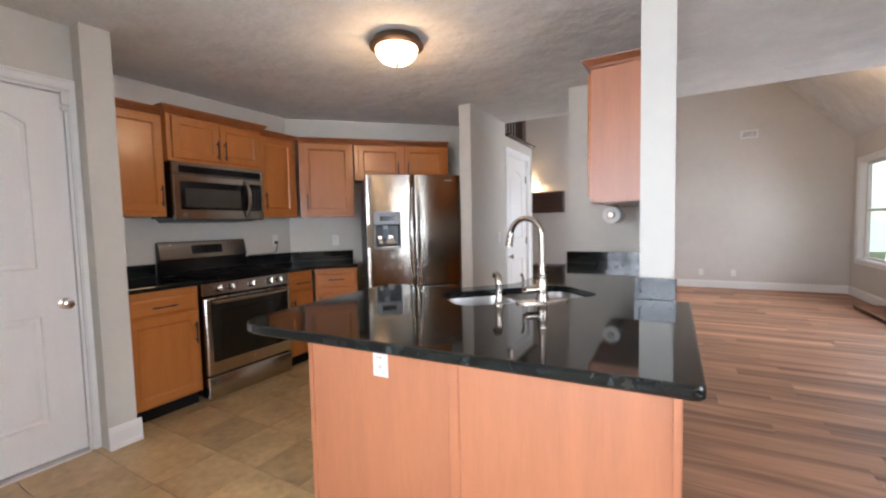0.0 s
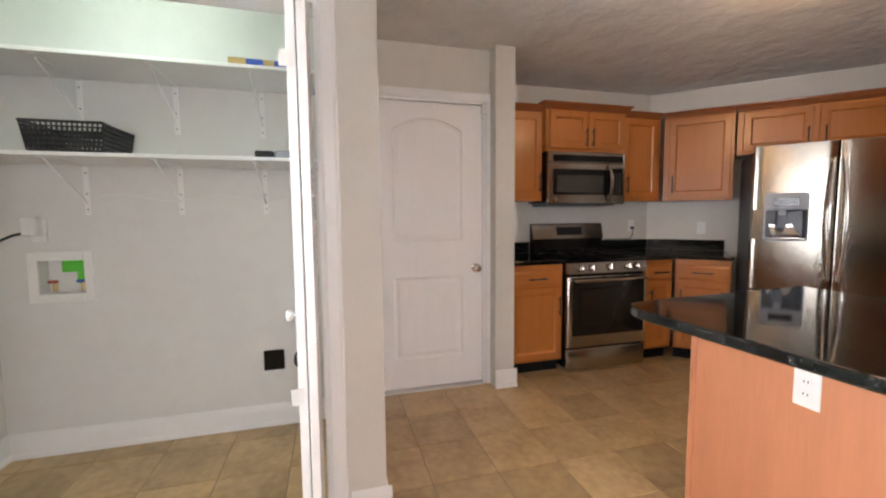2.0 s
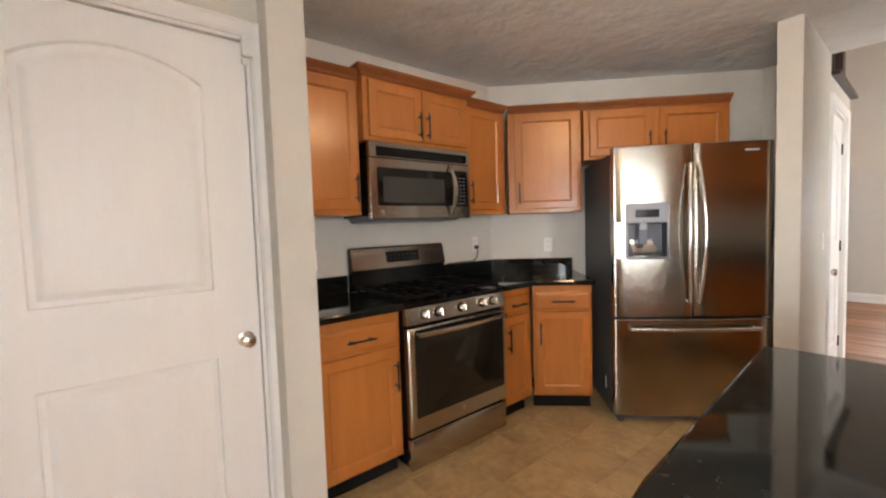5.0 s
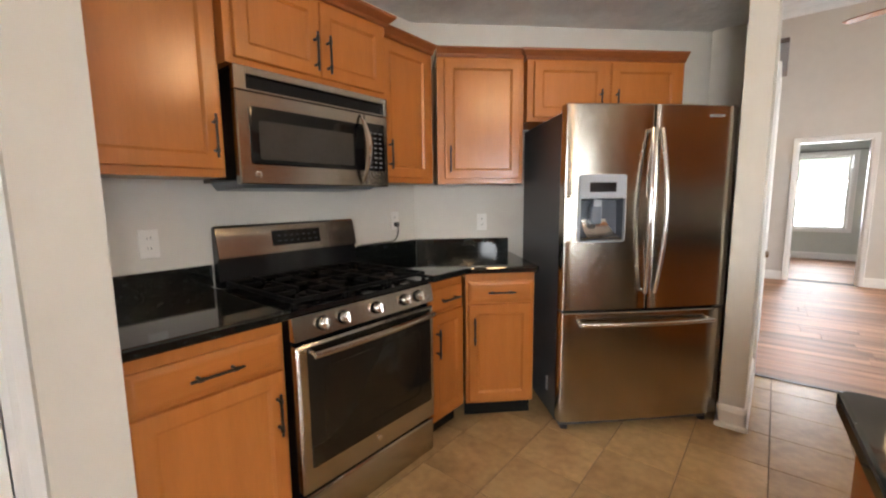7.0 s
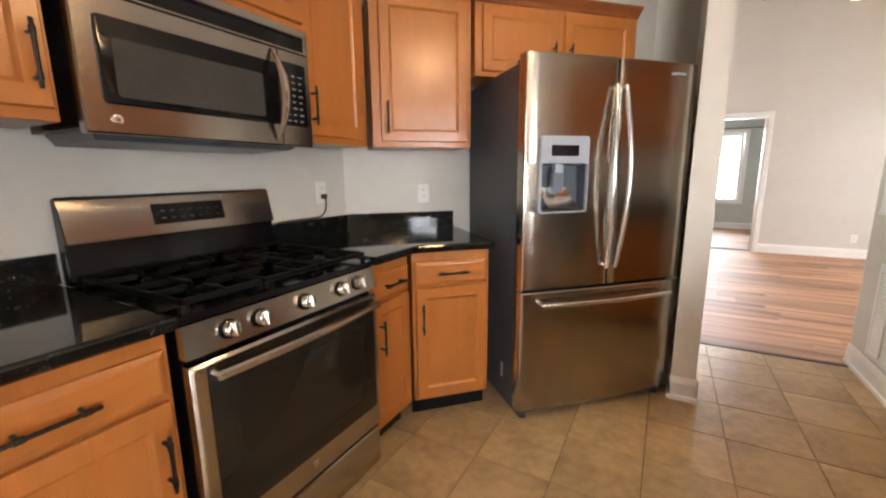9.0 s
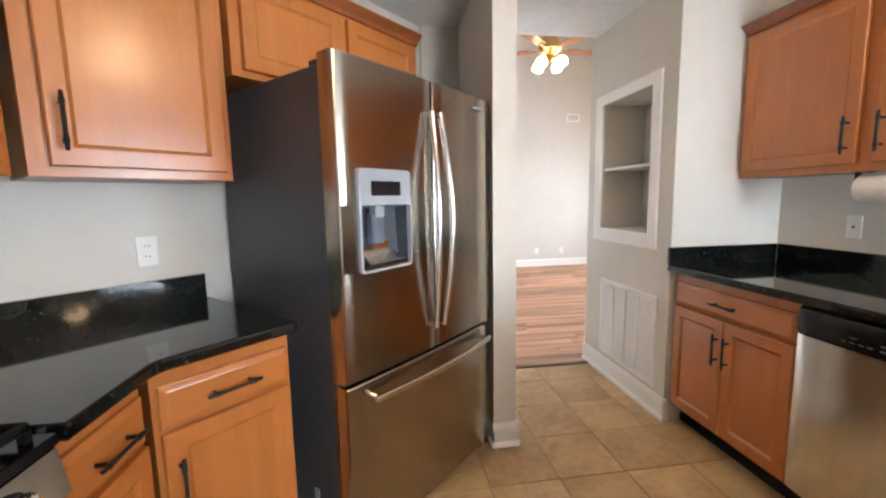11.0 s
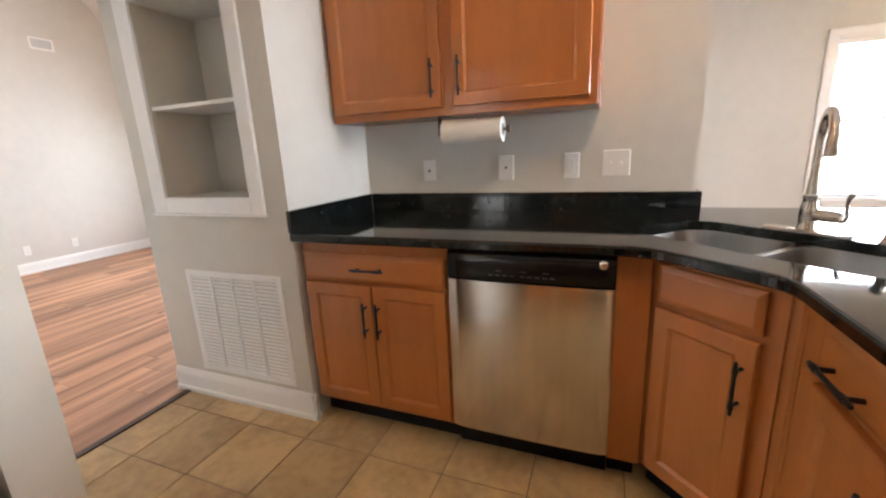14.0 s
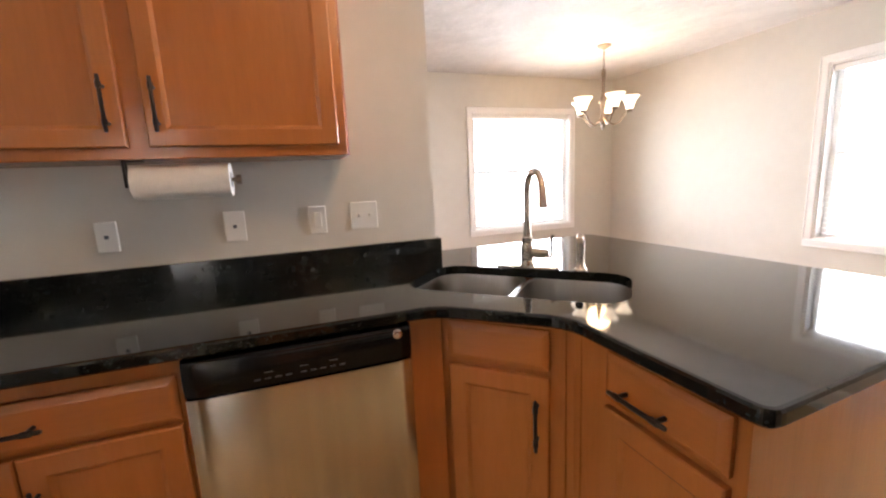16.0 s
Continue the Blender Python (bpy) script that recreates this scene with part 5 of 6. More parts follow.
plate("wall_outlet", pose(KX, 1.785, 1.15, 0, 0, 90), "white duplex outlet above the granite splash by the stove")
plate("wall_outlet", pose(KX, 3.165, 1.175, 0, 0, 90), "white duplex outlet with the stove cord plugged in")
plate("wall_outlet", pose(*diag(0.48, 0.0, 1.15), 0, 0, 45), "white duplex outlet on the slanting wall")
plate("wall_outlet", pose(0.195, 3.685, 1.155, 0, 0, -90), "white outlet plate above the granite splash", "jack", 0.07, 0.112)
plate("wall_outlet", pose(0.195, 3.262, 1.160, 0, 0, -90), "white outlet plate below the paper towel", "jack", 0.078, 0.122)
plate("light_switch", pose(0.195, 2.945, 1.162, 0, 0, -90), "white rocker switch above the granite splash", "rocker", 0.072, 0.118)
plate("light_switch", pose(0.195, 2.748, 1.168, 0, 0, -90), "white double toggle switch plate near the wall end", "toggles", 0.118, 0.118)
plate("wall_outlet", pose(-0.718, 1.624, 0.738), "white outlet plate on the maple peninsula panel", "duplex", 0.075, 0.12)
plate("light_switch", pose(-1.985, 0.407, 1.16, 0, 0, 180), "white double toggle switch plate by the door", "toggles", 0.118, 0.118)
plate("light_switch", pose(-1.42, 4.70, 1.14, 0, 0, 90), "white rocker switch on the hall wall beside the door", "rocker")
plate("wall_outlet", pose(0.79, 9.45, 0.285), "white outlet low on the living room wall")
plate("wall_outlet", pose(1.295, 9.45, 0.285), "white outlet low on the living room wall")
plate("wall_outlet", pose(-2.47, -1.275, 1.225, 0, 0, 90), "white outlet in the laundry with an adapter plugged in")
ob = thing("alarm_keypad", pose(-1.885, 0.407, 1.525, 0, 0, 180), "white alarm keypad box on the wall by the door", "keypad")
part("case", boxes((-0.075, 0.075, -0.028, 0.0, -0.07, 0.07), bevel=0.006, segments=2), WHITE_PLASTIC, ob, smooth=True)
part("flap", boxes((-0.068, 0.068, -0.033, -0.0285, -0.062, 0.0), bevel=0.002), WHITE_PLASTIC, ob)
ob = thing("electric_cable", pose(0, 0, 0), "black stove power cord plugged into the wall", "cord")
bm = boxes((KX + 0.0085, KX + 0.036, 3.150, 3.180, 1.138, 1.166), bevel=0.004)
part("plug", bm, RUBBER, ob)
bm = bmesh.new()
tube(bm, flowing([(KX + 0.03, 3.165, 1.14), (KX + 0.038, 3.162, 1.11), (KX + 0.036, 3.150, 1.07), (KX + 0.030, 3.12, 1.045), (KX + 0.034, 3.02, 1.043), (KX + 0.034, 2.85, 1.041), (KX + 0.034, 2.80, 1.03)]), 0.0042, 8)
part("cable", bm, RUBBER, ob, smooth=True)

# return-air grille below the niche
ob = thing("air_grille", pose(NX, 4.795, 0.160, 0, 0, -90), "white metal return-air grille with fine horizontal slats", "vent")
gw, gh = 0.630, 0.565
part("frame", boxes((0, 0.03, -0.008, 0, 0, gh), (gw - 0.03, gw, -0.008, 0, 0, gh), (0.03, gw - 0.03, -0.008, 0, 0, 0.03), (0.03, gw - 0.03, -0.008, 0, gh - 0.03, gh), bevel=0.002), TRIM, ob)
part("backing", boxes((0.03, gw - 0.03, -0.0012, -0.0002, 0.03, gh - 0.03)), WALL, ob)
for k in range(1, 4):
    x = 0.03 + (gw - 0.06) * k / 4
    part("divider", boxes((x - 0.006, x + 0.006, -0.0112, -0.001, 0.0305, gh - 0.0305)), TRIM, ob)
bm = bmesh.new()
rings(bm, [[(x, -0.0105, -0.0040), (x, -0.0095, -0.0048), (x, -0.0020, 0.0038), (x, -0.0030, 0.0048)] for x in (0.03, gw - 0.03)])
me = finish("slat", bm, TRIM)
for i in range(26):
    s = new("slat", me)
    s.parent = ob
    s.location = (0, 0, 0.039 + (gh - 0.078) * i / 25)
ob = thing("wall_vent", pose(1.36, 9.45, 2.72), "small white register high on the living room wall", "vent")
part("frame", boxes((0, 0.25, -0.006, 0, 0, 0.02), (0, 0.25, -0.006, 0, 0.12, 0.14), (0, 0.02, -0.006, 0, 0.02, 0.12), (0.23, 0.25, -0.006, 0, 0.02, 0.12)), TRIM, ob)
# Grey sheet whose colour carries the shade in the gaps.
part("backing", boxes((0.02, 0.23, -0.0015, -0.0003, 0.02, 0.12)), GREY_PLASTIC, ob, "grey plate giving the shade between the slats")
for i in range(6):
    part("slat", boxes((0.02, 0.23, -0.004, -0.001, 0.025 + i * 0.016, 0.032 + i * 0.016)), TRIM, ob)

# paper towel under the cabinet
ob = thing("paper_towel_holder", pose(-0.03, 3.505, 1.340, 0, 0, -90), "white paper towel roll on a steel holder under the cabinet", "paper towel")
bm = bmesh.new()
rings(bm, [[(x, 0.056 * math.cos(2 * math.pi * i / 28), 0.056 * math.sin(2 * math.pi * i / 28)) for i in range(28)] for x in (0.0, 0.28)], True, True)
part("roll", bm, PAPER, ob, smooth=True)
bm = bmesh.new()
tube(bm, [(-0.02, 0, 0), (0.305, 0, 0)], 0.0075, 10)
tube(bm, [(0.295, 0, 0), (0.312, 0, 0)], 0.016, 12)
part("rod", bm, NICKEL_DARK, ob, smooth=True)
part("bracket", boxes((-0.024, -0.016, -0.012, 0.012, -0.014, 0.071), (-0.024, 0.03, -0.014, 0.014, 0.066, 0.0715)), BRONZE, ob, "dark mounting bracket")
bm = bmesh.new()
lathe(bm, [(0.026, 0), (0.026, 0.001)], 16)
bm.transform(pose(0.2802, 0, 0, 0, 90, 0))
part("core", bm, CLOTH, ob)

# ---- lamps ----
ob = thing("ceiling_light", pose(-1.215, 2.50, CEIL), "flush alabaster-glass ceiling light with bronze rim, lit", "ceiling light")
bm = bmesh.new()
lathe(bm, [(0.08, 0.0), (0.150, -0.001), (0.154, -0.010), (0.160, -0.026), (0.172, -0.038), (0.172, -0.046), (0.158, -0.054), (0.136, -0.058), (0.10, -0.056)], 40)
part("rim", bm, RIM, ob, "dark bronze rim", True)
bm = bmesh.new()
lathe(bm, [(0.134, -0.056), (0.133, -0.072), (0.122, -0.100), (0.098, -0.126), (0.060, -0.144), (0.012, -0.150)], 36)
part("shade", bm, FROST, ob, "glowing alabaster glass bowl", True)
bm = bmesh.new()
lathe(bm, [(0.012, -0.149), (0.014, -0.155), (0.008, -0.164), (0.003, -0.170)], 12)
part("finial", bm, BRONZE, ob, smooth=True)

CH = (1.693, 0.142)
ob = thing("chandelier", pose(*CH, 0), "bronze five-arm chandelier with lit frosted glass shades", "chandelier")
bm = bmesh.new()
lathe(bm, [(0.065, CEIL), (0.065, CEIL - 0.012), (0.03, CEIL - 0.03), (0.008, CEIL - 0.04)], 20)
part("canopy", bm, NICKEL_DARK, ob, smooth=True)
bm = bmesh.new()
for i in range(7):
    z = CEIL - 0.04 - i * 0.024
    r = 0.009
    pts = [(r * math.cos(a) * (1 if i % 2 else 0), r * math.cos(a) * (0 if i % 2 else 1), z - 0.012 + 0.016 * math.sin(a)) for a in [k * math.pi / 4 for k in range(9)]]
    tube(bm, pts, 0.0022, 6)
part("chain", bm, NICKEL_DARK, ob)
bm = bmesh.new()
lathe(bm, [(0.006, 2.275), (0.018, 2.262), (0.022, 2.22), (0.014, 2.17), (0.014, 2.05), (0.026, 2.01), (0.03, 1.95), (0.016, 1.88), (0.03, 1.82), (0.034, 1.79), (0.012, 1.755), (0.016, 1.735), (0.004, 1.71)], 18)
part("column", bm, NICKEL_DARK, ob, smooth=True)
for k in range(5):
    a = radians(72 * k + 20)
    ux, uy = math.cos(a), math.sin(a)
    bm = bmesh.new()
    pts = []
    for i in range(11):
        u = i / 10
        r = 0.02 + 0.22 * u
        pts.append((r * ux, r * uy, 1.820 - 0.075 * math.sin(math.pi * min(1, u * 1.15)) + 0.05 * u * u))
    tube(bm, pts, 0.008, 8)
    arm = part("arm", bm, NICKEL_DARK, ob, smooth=True)
    bm = bmesh.new()
    lathe(bm, [(0.012, 1.86), (0.034, 1.87), (0.036, 1.885)], 14, (0.24 * ux, 0.24 * uy, 0))
    part("cup", bm, NICKEL_DARK, arm, smooth=True)
    bm = bmesh.new()
    lathe(bm, [(0.030, 1.885), (0.036, 1.915), (0.052, 1.96), (0.086, 2.000), (0.084, 2.001), (0.05, 1.965), (0.03, 1.925)], 20, (0.24 * ux, 0.24 * uy, 0))
    part("shade", bm, FROST_DIM, arm, "glowing frosted glass shade", True)

FAN = (-0.31, 6.27)
ob = thing("ceiling_fan", pose(*FAN, -0.17), "ceiling fan with wooden blades and four lit glass shades", "ceiling fan")
bm = bmesh.new()
tube(bm, [(0, 0, TOP + 0.17), (0, 0, 3.15)], 0.014, 10)
part("rod", bm, BRASS, ob, smooth=True)
bm = bmesh.new()
lathe(bm, [(0.02, 3.16), (0.09, 3.14), (0.12, 3.08), (0.12, 3.02), (0.08, 2.985), (0.05, 2.97), (0.06, 2.93), (0.03, 2.91)], 24)
part("motor", bm, BRASS, ob, "brass motor housing", True)
for k in range(5):
    bm = bmesh.new()
    rings(bm, [[(0.20, -0.05, z), (0.72, -0.07, z), (0.78, -0.04, z), (0.78, 0.04, z), (0.72, 0.07, z), (0.20, 0.05, z)] for z in (3.028, 3.036)])
    box(bm, 0.10, 0.24, -0.018, 0.018, 3.02, 3.027)
    bm.transform(pose(0, 0, 0, 0, 0, 72 * k + 8))
    part("blade", bm, BLADE, ob)
for k in range(4):
    a = radians(90 * k + 35)
    bm = bmesh.new()
    tube(bm, [(0.03 * math.cos(a), 0.03 * math.sin(a), 2.95), (0.10 * math.cos(a), 0.10 * math.sin(a), 2.94), (0.12 * math.cos(a), 0.12 * math.sin(a), 2.92)], 0.009, 8)
    arm = part("arm", bm, BRASS, ob, smooth=True)
    bm = bmesh.new()
    lathe(bm, [(0.022, 0), (0.040, -0.012), (0.056, -0.040), (0.060, -0.066), (0.050, -0.090), (0.024, -0.100)], 18)
    bm.transform(pose(0.12 * math.cos(a), 0.12 * math.sin(a), 2.925) @ Matrix.Rotation(radians(28), 4, Vector((math.sin(a), -math.cos(a), 0))))
    part("shade", bm, FROST, arm, "glowing glass shade", True)

# hearth wall
ob = thing("mantel", pose(-2.66, 9.45, 1.51), "thick dark wooden mantel on the living room wall", "mantel")
part("beam", boxes((-0.9, 0.9, -0.20, 0.0, 0.0, 0.46), bevel=0.008), MANTEL, ob)
ob = thing("hearth", pose(-2.66, 9.45, 0), "low dark hearth below the mantel", "hearth")
part("base", boxes((-0.9, 0.9, -0.45, 0.0, 0.0, 0.36), bevel=0.01), MANTEL, ob)
ob = thing("wall_sconce", pose(-2.37, 9.45, 2.2), "small lit wall lamp above the mantel", "wall lamp")
bm = bmesh.new()
tube(bm, [(0, 0, 0.02), (0.0, -0.05, 0.05), (0.02, -0.09, 0.04), (0.04, -0.11, 0.0)], 0.009, 8)
lathe(bm, [(0.04, 0), (0.04, 0.01)], 14)
part("arm", bm, BRONZE, ob, smooth=True)
bm = bmesh.new()
lathe(bm, [(0.02, 0.0), (0.045, -0.05), (0.05, -0.09), (0.02, -0.088)], 16, (0.04, -0.11, 0.0))
part("shade", bm, FROST, ob, "glowing glass shade", True)
ob = thing("ceiling_light", pose(1.95, 6.9, 3.40, 0, 43.6, 0), "small lit ceiling light on the sloping ceiling", "ceiling light")
bm = bmesh.new()
lathe(bm, [(0.09, 0.08), (0.09, 0.055), (0.07, 0.045)], 20)
part("rim", bm, WHITE_PLASTIC, ob, smooth=True)
bm = bmesh.new()
lathe(bm, [(0.075, 0.05), (0.07, 0.02), (0.03, 0.0), (0.01, -0.004)], 20)
part("bulb", bm, FROST, ob, "glowing bulb", True)

# low boarded step under the living room windows
ob = thing("floor_step", pose(2.53, 5.2, 0), "low wood-look boarded step beside the living room windows", "step")
part("top", boxes((-0.012, 0.325, 0.0, 2.86, 0.040, 0.055), bevel=0.003), PLANK, ob)
part("riser", boxes((0.0, 0.015, 0.012, 2.848, 0.0, 0.0395)), MANTEL, ob, "dark riser")
part("riser", boxes((0.0155, 0.325, 2.832, 2.847, 0.0, 0.0395)), MANTEL, ob, "dark riser")

# loft railing
ob = thing("loft_railing", pose(0, 0, 0), "dark loft railing with thin balusters above a ledge", "railing")
part("ledge", boxes((-1.57, -1.37, 4.96, 6.0, LOFT, LOFT + 0.03), bevel=0.004), MANTEL, ob)
part("newel_post", boxes((-1.53, -1.43, 5.62, 5.76, LOFT + 0.031, 3.35), bevel=0.004), MANTEL, ob)
part("handrail", boxes((-1.515, -1.445, 4.96, 5.62, 3.22, 3.27), bevel=0.01), MANTEL, ob)
for i in range(6):
    y = 5.0 + i * 0.10
    part("baluster", boxes((-1.49, -1.47, y, y + 0.02, LOFT + 0.031, 3.22)), MANTEL, ob)

# ---- laundry closet ----
for z, label in ((2.035, "upper white laundry shelf board"), (1.588, "lower white laundry shelf board holding a black basket")):
    ob = thing("wall_shelf", pose(0, 0, 0), label, "shelf", "laundry shelves")
    part("board", boxes((-2.47, -2.078, -1.49, 0.249, z - 0.016, z - 0.001), bevel=0.001), TRIM, ob)
    part("front_edge", boxes((-2.0775, -2.070, -1.489, 0.248, z - 0.018, z), bevel=0.002), TRIM, ob)
    for y in (-1.05, -0.604, -0.16):
        br = thing("shelf_bracket", pose(-2.47, y, z - 0.0165), "white steel shelf bracket with slanting brace", "bracket", "laundry shelf brackets")
        part("wall_leg", boxes((0.0, 0.004, -0.013, 0.013, -0.265, -0.002), bevel=0.001), TRIM, br)
        part("arm", boxes((0.0, 0.36, -0.011, 0.011, -0.006, -0.001), bevel=0.001), TRIM, br)
        bm = bmesh.new()
        tube(bm, [(0.004, 0, -0.20), (0.33, 0, -0.010)], 0.0055, 6)
        part("brace", bm, TRIM, br)
        for q in (-0.04, -0.15, -0.235):
            bm = bmesh.new()
            lathe(bm, [(0.005, 0), (0.004, 0.002)], 8)
            bm.transform(pose(0.004, 0, q, 0, 90, 0))
            part("screw", bm, GREY_PLASTIC, br)


def basket():
    ob = thing("storage_basket", pose(-2.36, -1.085, 1.589), "black plastic lattice basket on the laundry shelf", "basket")
    d, w, h, tp = 0.30, 0.31, 0.13, 0.014

    def lattice(p00, p10, p01, p11, nu, nv, th):
        bm = bmesh.new()
        p00, p10, p01, p11 = map(Vector, (p00, p10, p01, p11))
        at = lambda u, v: p00 * (1 - u) * (1 - v) + p10 * u * (1 - v) + p01 * (1 - u) * v + p11 * u * v
        for i in range(nu + 1):
            tube(bm, [at(i / nu, 0), at(i / nu, 1)], th, 4)
        for j in range(nv + 1):
            tube(bm, [at(0, j / nv), at(1, j / nv)], th, 4)
        for i in range(nu):
            tube(bm, [at(i / nu, 0.1), at((i + 1) / nu, 0.9)], th * 0.8, 4)
        return bm
    lo = [(tp, tp, 0.004), (d - tp, tp, 0.004), (d - tp, w - tp, 0.004), (tp, w - tp, 0.004)]
    hi = [(0, 0, h), (d, 0, h), (d, w, h), (0, w, h)]
    for k in range(4):
        a, b = k, (k + 1) % 4
        tagged(part("side", lattice(lo[a], lo[b], hi[a], hi[b], 16, 6, 0.0040), MESH_BLACK, ob), kind="stuff")
    part("base", boxes((tp, d - tp, tp, w - tp, 0.0, 0.006)), MESH_BLACK, ob)
    bm = bmesh.new()
    tube(bm, hi + [hi[0]], 0.007, 6)
    part("rim", bm, MESH_BLACK, ob)


basket()
ob = thing("small_box", pose(-2.20, -0.10, 1.588), "small black and grey device on the shelf", "box")
part("case", boxes((-0.05, 0.05, -0.06, 0.03, 0.0, 0.045), bevel=0.006), RUBBER, ob)
part("pouch", boxes((-0.05, 0.05, 0.032, 0.12, 0.0, 0.05), bevel=0.01), GREY_PLASTIC, ob)
ob = thing("flat_box", pose(-2.136, -0.12, 2.035), "flat blue and yellow package on the top shelf", "box")
part("case", boxes((-0.10, 0.06, -0.13, 0.16, 0.0, 0.030), bevel=0.002), BLUE, ob)
part("band", boxes((-0.1005, 0.0605, -0.13, -0.05, 0.0305, 0.0315), (0.0603, 0.0612, -0.13, -0.05, 0.002, 0.028), (0.0603, 0.0612, 0.03, 0.08, 0.002, 0.028)), BRASS, ob, "yellow band")
ob = thing("power_adapter", pose(0, 0, 0), "white power adapter with black cord hanging from the shelf", "adapter")
part("brick", boxes((-2.462, -2.405, -1.32, -1.252, 1.20, 1.30), bevel=0.006), WHITE_PLASTIC, ob)
bm = bmesh.new()
tube(bm, flowing([(-2.43, -1.31, 1.215), (-2.42, -1.36, 1.205), (-2.41, -1.42, 1.175), (-2.41, -1.458, 1.175), (-2.41, -1.462, 1.22), (-2.41, -1.435, 1.30), (-2.40, -1.405, 1.37), (-2.39, -1.415, 1.44), (-2.37, -1.44, 1.51), (-2.34, -1.445, 1.572)], 5), 0.0065, 8)
part("cable", bm, RUBBER, ob, smooth=True)
ob = thing("charger", pose(-2.16, -1.30, 1.588), "small black charger lying on the shelf", "charger")
part("case", boxes((-0.03, 0.03, -0.06, 0.06, 0.0, 0.014), bevel=0.005), RUBBER, ob)
ob = thing("thin_cable", pose(0, 0, 0), "thin white cable sagging along the laundry wall", "cable")
bm = bmesh.new()
tube(bm, flowing([(-2.464, -1.02 + 0.09 * i, 1.40 + 0.018 * math.sin(i * 1.15)) for i in range(15)]), 0.0025, 6)
part("cable", bm, WHITE_PLASTIC, ob, smooth=True)

ob = thing("washer_box", pose(-2.47, -1.338, 0.84, 0, 0, 90), "recessed white washer outlet box with red and blue valves", "outlet box")
part("frame", boxes((0, 0.045, -0.010, 0.002, 0, 0.275), (0.25, 0.295, -0.010, 0.002, 0, 0.275), (0.045, 0.25, -0.010, 0.002, 0, 0.045), (0.045, 0.25, -0.010, 0.002, 0.225, 0.275), bevel=0.003), WHITE_PLASTIC, ob)
part("back", boxes((0.045, 0.25, 0.079, 0.083, 0.045, 0.225)), WHITE_PLASTIC, ob)
for x, mt in ((0.085, RED), (0.215, BLUE)):
    bm = bmesh.new()
    tube(bm, [(x, 0.05, 0.05), (x, 0.05, 0.11)], 0.010, 10)
    v = part("valve", bm, BRASS, ob, "brass valve", True)
    part("handle", boxes((x - 0.024, x + 0.024, 0.028, 0.040, 0.10, 0.116), bevel=0.003), mt, v, "coloured valve handle")
part("sticker", boxes((0.11, 0.235, 0.072, 0.078, 0.155, 0.218), (0.18, 0.235, 0.070, 0.0785, 0.09, 0.1545)), GREEN, ob, "green sticker")
ob = thing("dryer_outlet", pose(-2.47, -0.21, 0.35, 0, 0, 90), "black square dryer outlet cover low on the wall", "outlet")
part("cover", boxes((0, 0.118, -0.012, 0, 0, 0.125), bevel=0.004), BLACK, ob)
ob = thing("dryer_vent", pose(-2.47, 0.02, 0.412, 0, 90, 0), "round dark dryer vent pipe in the wall", "vent pipe")
bm = bmesh.new()
lathe(bm, [(0.056, 0.0), (0.056, 0.05), (0.051, 0.05), (0.050, 0.006)], 28)
part("pipe", bm, RUBBER, ob, smooth=True)

# ---- outdoors ----
bm = bmesh.new()
box(bm, -300, 300, -300, 300, -0.55, -0.50)
struct("ground", bm, LAWN, "mown lawn around the house", "ground")


def outdoors(name, m, w, h):
    """A far self-glowing backdrop; the washed-out look of trees and sky is put into its colour."""
    bm = bmesh.new()
    box(bm, -w / 2, w / 2, -0.1, 0.1, 0, h)
    ob = struct(name, bm, BACKDROP, "glowing backdrop painted with pale trees and sky", "backdrop")
    ob.matrix_world = m
    return ob


# Emission puts blown-out daylight into the backdrop's white and pale green.
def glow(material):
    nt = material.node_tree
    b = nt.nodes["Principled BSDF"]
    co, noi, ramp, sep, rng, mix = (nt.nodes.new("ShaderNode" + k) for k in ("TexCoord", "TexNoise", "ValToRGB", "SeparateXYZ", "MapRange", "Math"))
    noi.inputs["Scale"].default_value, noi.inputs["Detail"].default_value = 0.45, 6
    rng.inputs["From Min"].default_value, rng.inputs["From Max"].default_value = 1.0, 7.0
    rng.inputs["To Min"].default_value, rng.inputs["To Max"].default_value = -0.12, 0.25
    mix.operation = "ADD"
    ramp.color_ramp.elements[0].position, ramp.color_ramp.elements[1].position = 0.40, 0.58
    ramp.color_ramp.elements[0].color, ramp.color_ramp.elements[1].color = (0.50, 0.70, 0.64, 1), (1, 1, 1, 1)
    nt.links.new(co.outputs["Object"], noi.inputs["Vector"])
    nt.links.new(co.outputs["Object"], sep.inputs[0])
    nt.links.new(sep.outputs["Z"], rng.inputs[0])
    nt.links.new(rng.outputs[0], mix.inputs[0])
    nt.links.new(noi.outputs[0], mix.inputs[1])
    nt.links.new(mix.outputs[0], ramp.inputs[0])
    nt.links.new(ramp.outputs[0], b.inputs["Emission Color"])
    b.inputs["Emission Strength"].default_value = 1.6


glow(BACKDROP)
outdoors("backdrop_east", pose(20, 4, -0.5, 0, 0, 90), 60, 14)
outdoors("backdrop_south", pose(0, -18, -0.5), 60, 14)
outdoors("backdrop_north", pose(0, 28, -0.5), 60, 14)


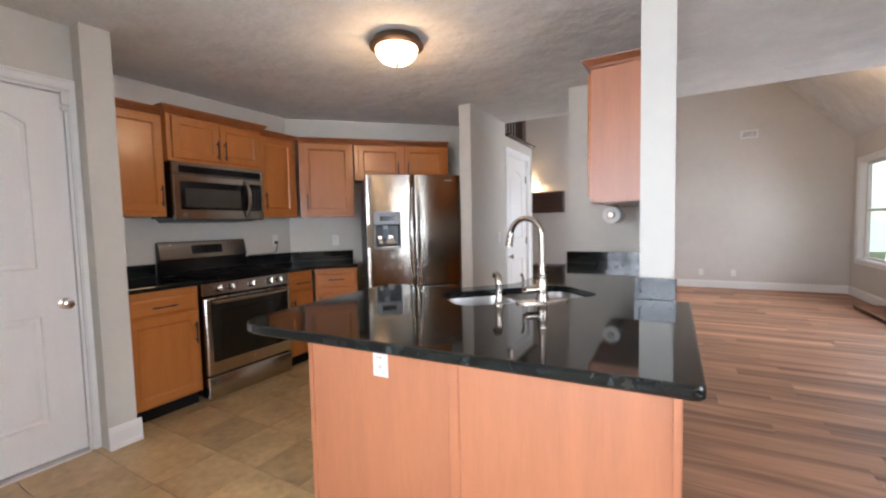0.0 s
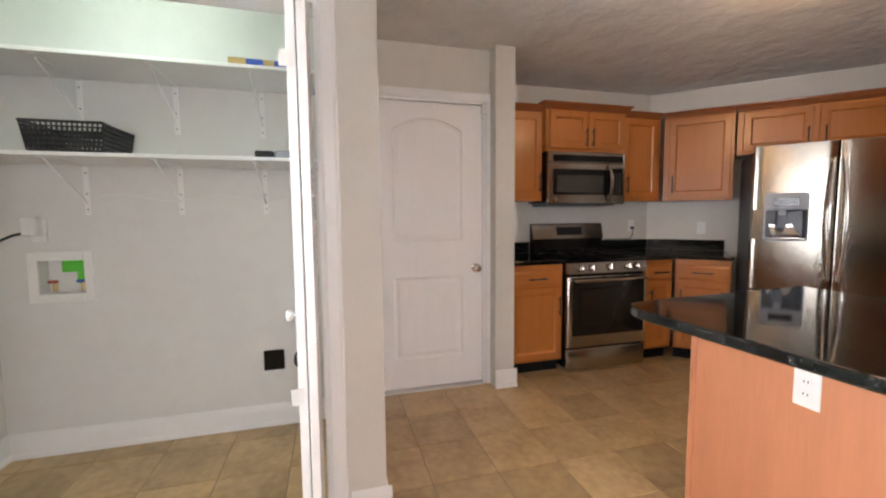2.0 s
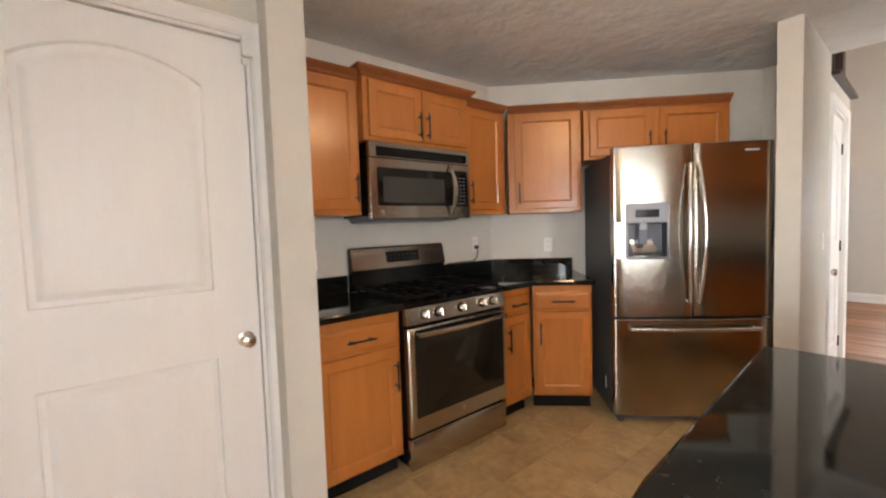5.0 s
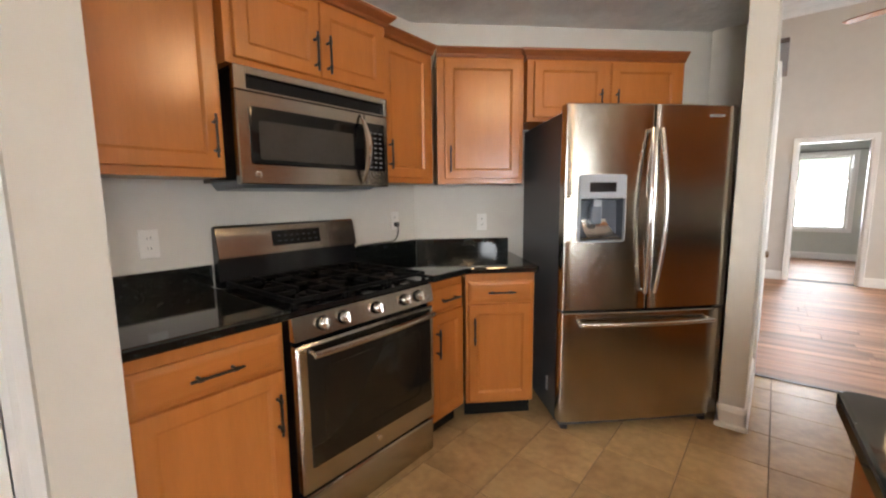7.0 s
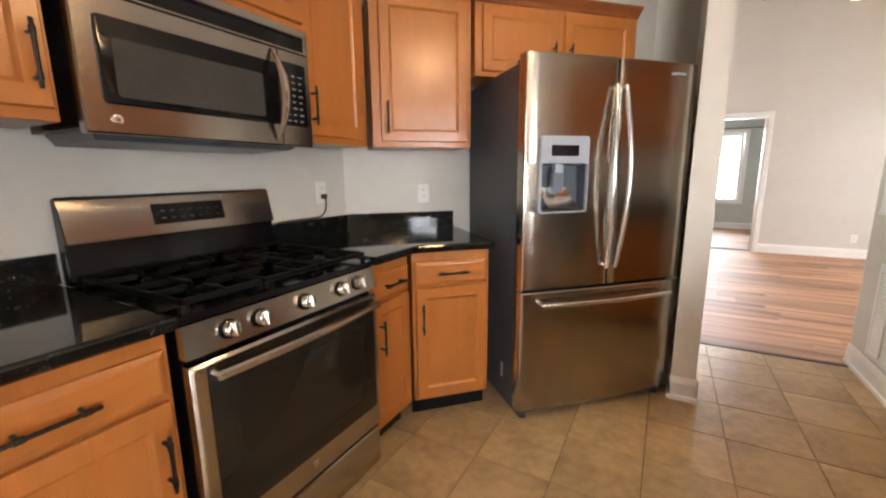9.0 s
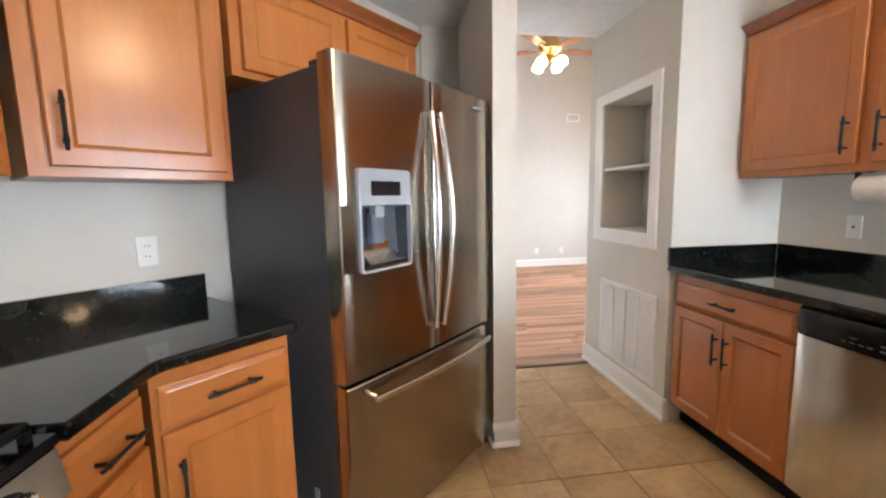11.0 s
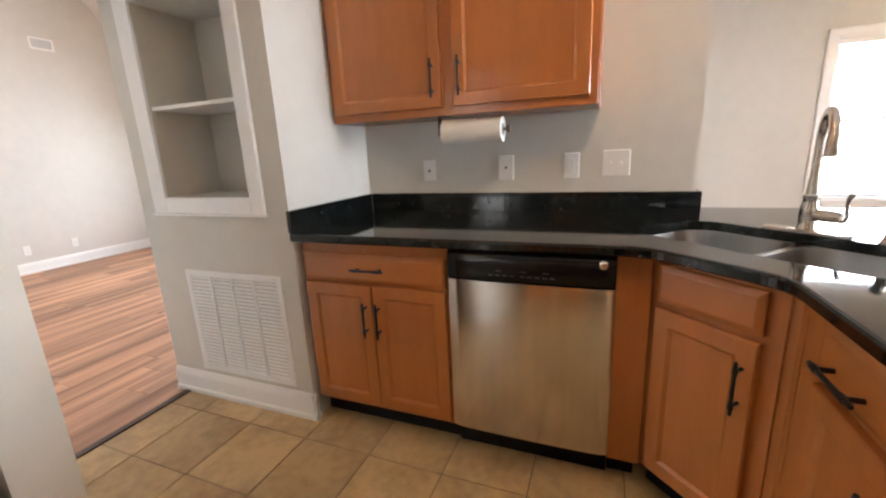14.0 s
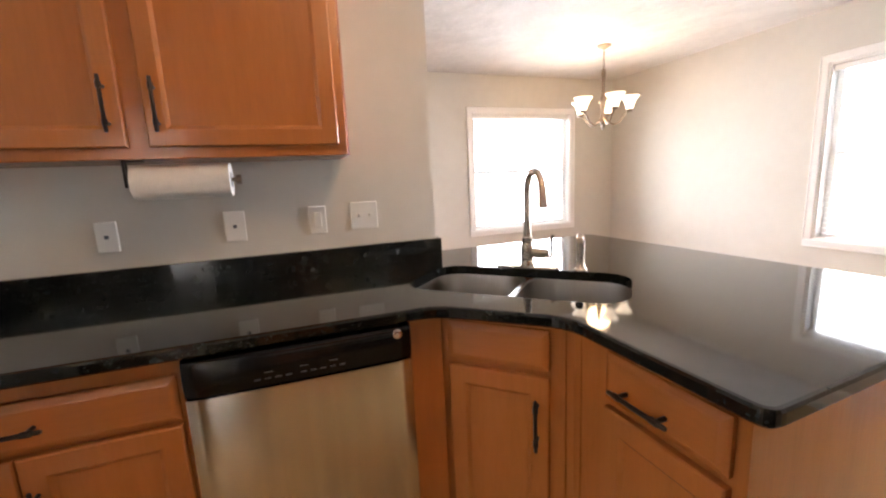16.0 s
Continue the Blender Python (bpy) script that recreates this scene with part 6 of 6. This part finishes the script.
# ---- floor pieces ----
def tile_floor():
    fl = bpy.data.objects["floor"]
    p, g = 0.3380, 0.0045
    x_first, y_first = -2.315 - 4 * p, 2.337 - 13 * p
    cache = {}
    for i in range(13):
        for j in range(22):
            x0, x1 = x_first + i * p, x_first + (i + 1) * p
            y0, y1 = y_first + j * p, y_first + (j + 1) * p
            x0, x1, y0, y1 = max(x0, -3.32), min(x1, 0.36), max(y0, -1.6), min(y1, 4.925)
            if x1 - x0 < 0.03 or y1 - y0 < 0.03:
                continue
            cx, cy = (x0 + x1) / 2, (y0 + y1) / 2
            if (-0.95 < cx and 1.75 < cy) and not cy > 4.2 and cx > -0.3 or (cx < -2.95 and cy > 1.5) or (cx < -2.95) or (cx > -0.9 and 1.75 < cy < 2.2):
                continue
            if (cx < -2.6 and cy < 0.25) or (cx > -1.0 and cy < -1.1):
                continue
            key = (round(x1 - x0, 4), round(y1 - y0, 4))
            if key not in cache:
                a, b = key[0] / 2 - g / 2, key[1] / 2 - g / 2
                bm = bmesh.new()
                rings(bm, [[(-a, -b, -0.006), (a, -b, -0.006), (a, b, -0.006), (-a, b, -0.006)], [(-a, -b, -0.0015), (a, -b, -0.0015), (a, b, -0.0015), (-a, b, -0.0015)],
                           [(-a + 0.002, -b + 0.002, 0), (a - 0.002, -b + 0.002, 0), (a - 0.002, b - 0.002, 0), (-a + 0.002, b - 0.002, 0)]])
                cache[key] = finish("tile", bm, TILE)
            ob = new("tile", cache[key])
            ob.parent = fl
            ob.location = (cx, cy, random.uniform(-0.0004, 0.0004))


def plank_floor():
    fl = bpy.data.objects["floor_2"]
    wd = 0.182
    cache = {}
    j = 0
    y = -1.05
    while y < 9.45:
        y1 = min(y + wd, 9.45)
        x = (0.36 if y1 < 4.95 else -5.0) - random.uniform(0, 1.1)
        lim = 0.362 if y1 < 4.96 else -5.0
        while x < 2.87:
            x1 = x + 1.22
            a, b = max(x, lim), min(x1, 2.87)
            x = x1
            if b - a < 0.05:
                continue
            key = (round(b - a, 2), round(y1 - y, 4))
            if key not in cache:
                hx, hy = key[0] / 2 - 0.0006, key[1] / 2 - 0.0006
                bm = bmesh.new()
                rings(bm, [[(-hx, -hy, -0.008), (hx, -hy, -0.008), (hx, hy, -0.008), (-hx, hy, -0.008)], [(-hx, -hy, -0.001), (hx, -hy, -0.001), (hx, hy, -0.001), (-hx, hy, -0.001)],
                           [(-hx + 0.0015, -hy + 0.0015, 0), (hx - 0.0015, -hy + 0.0015, 0), (hx - 0.0015, hy - 0.0015, 0), (-hx + 0.0015, hy - 0.0015, 0)]])
                cache[key] = finish("plank", bm, PLANK)
            ob = new("plank", cache[key])
            ob.parent = fl
            ob.location = ((a + b) / 2, (y + y1) / 2, 0)
        y = y1
        j += 1


tile_floor()
plank_floor()
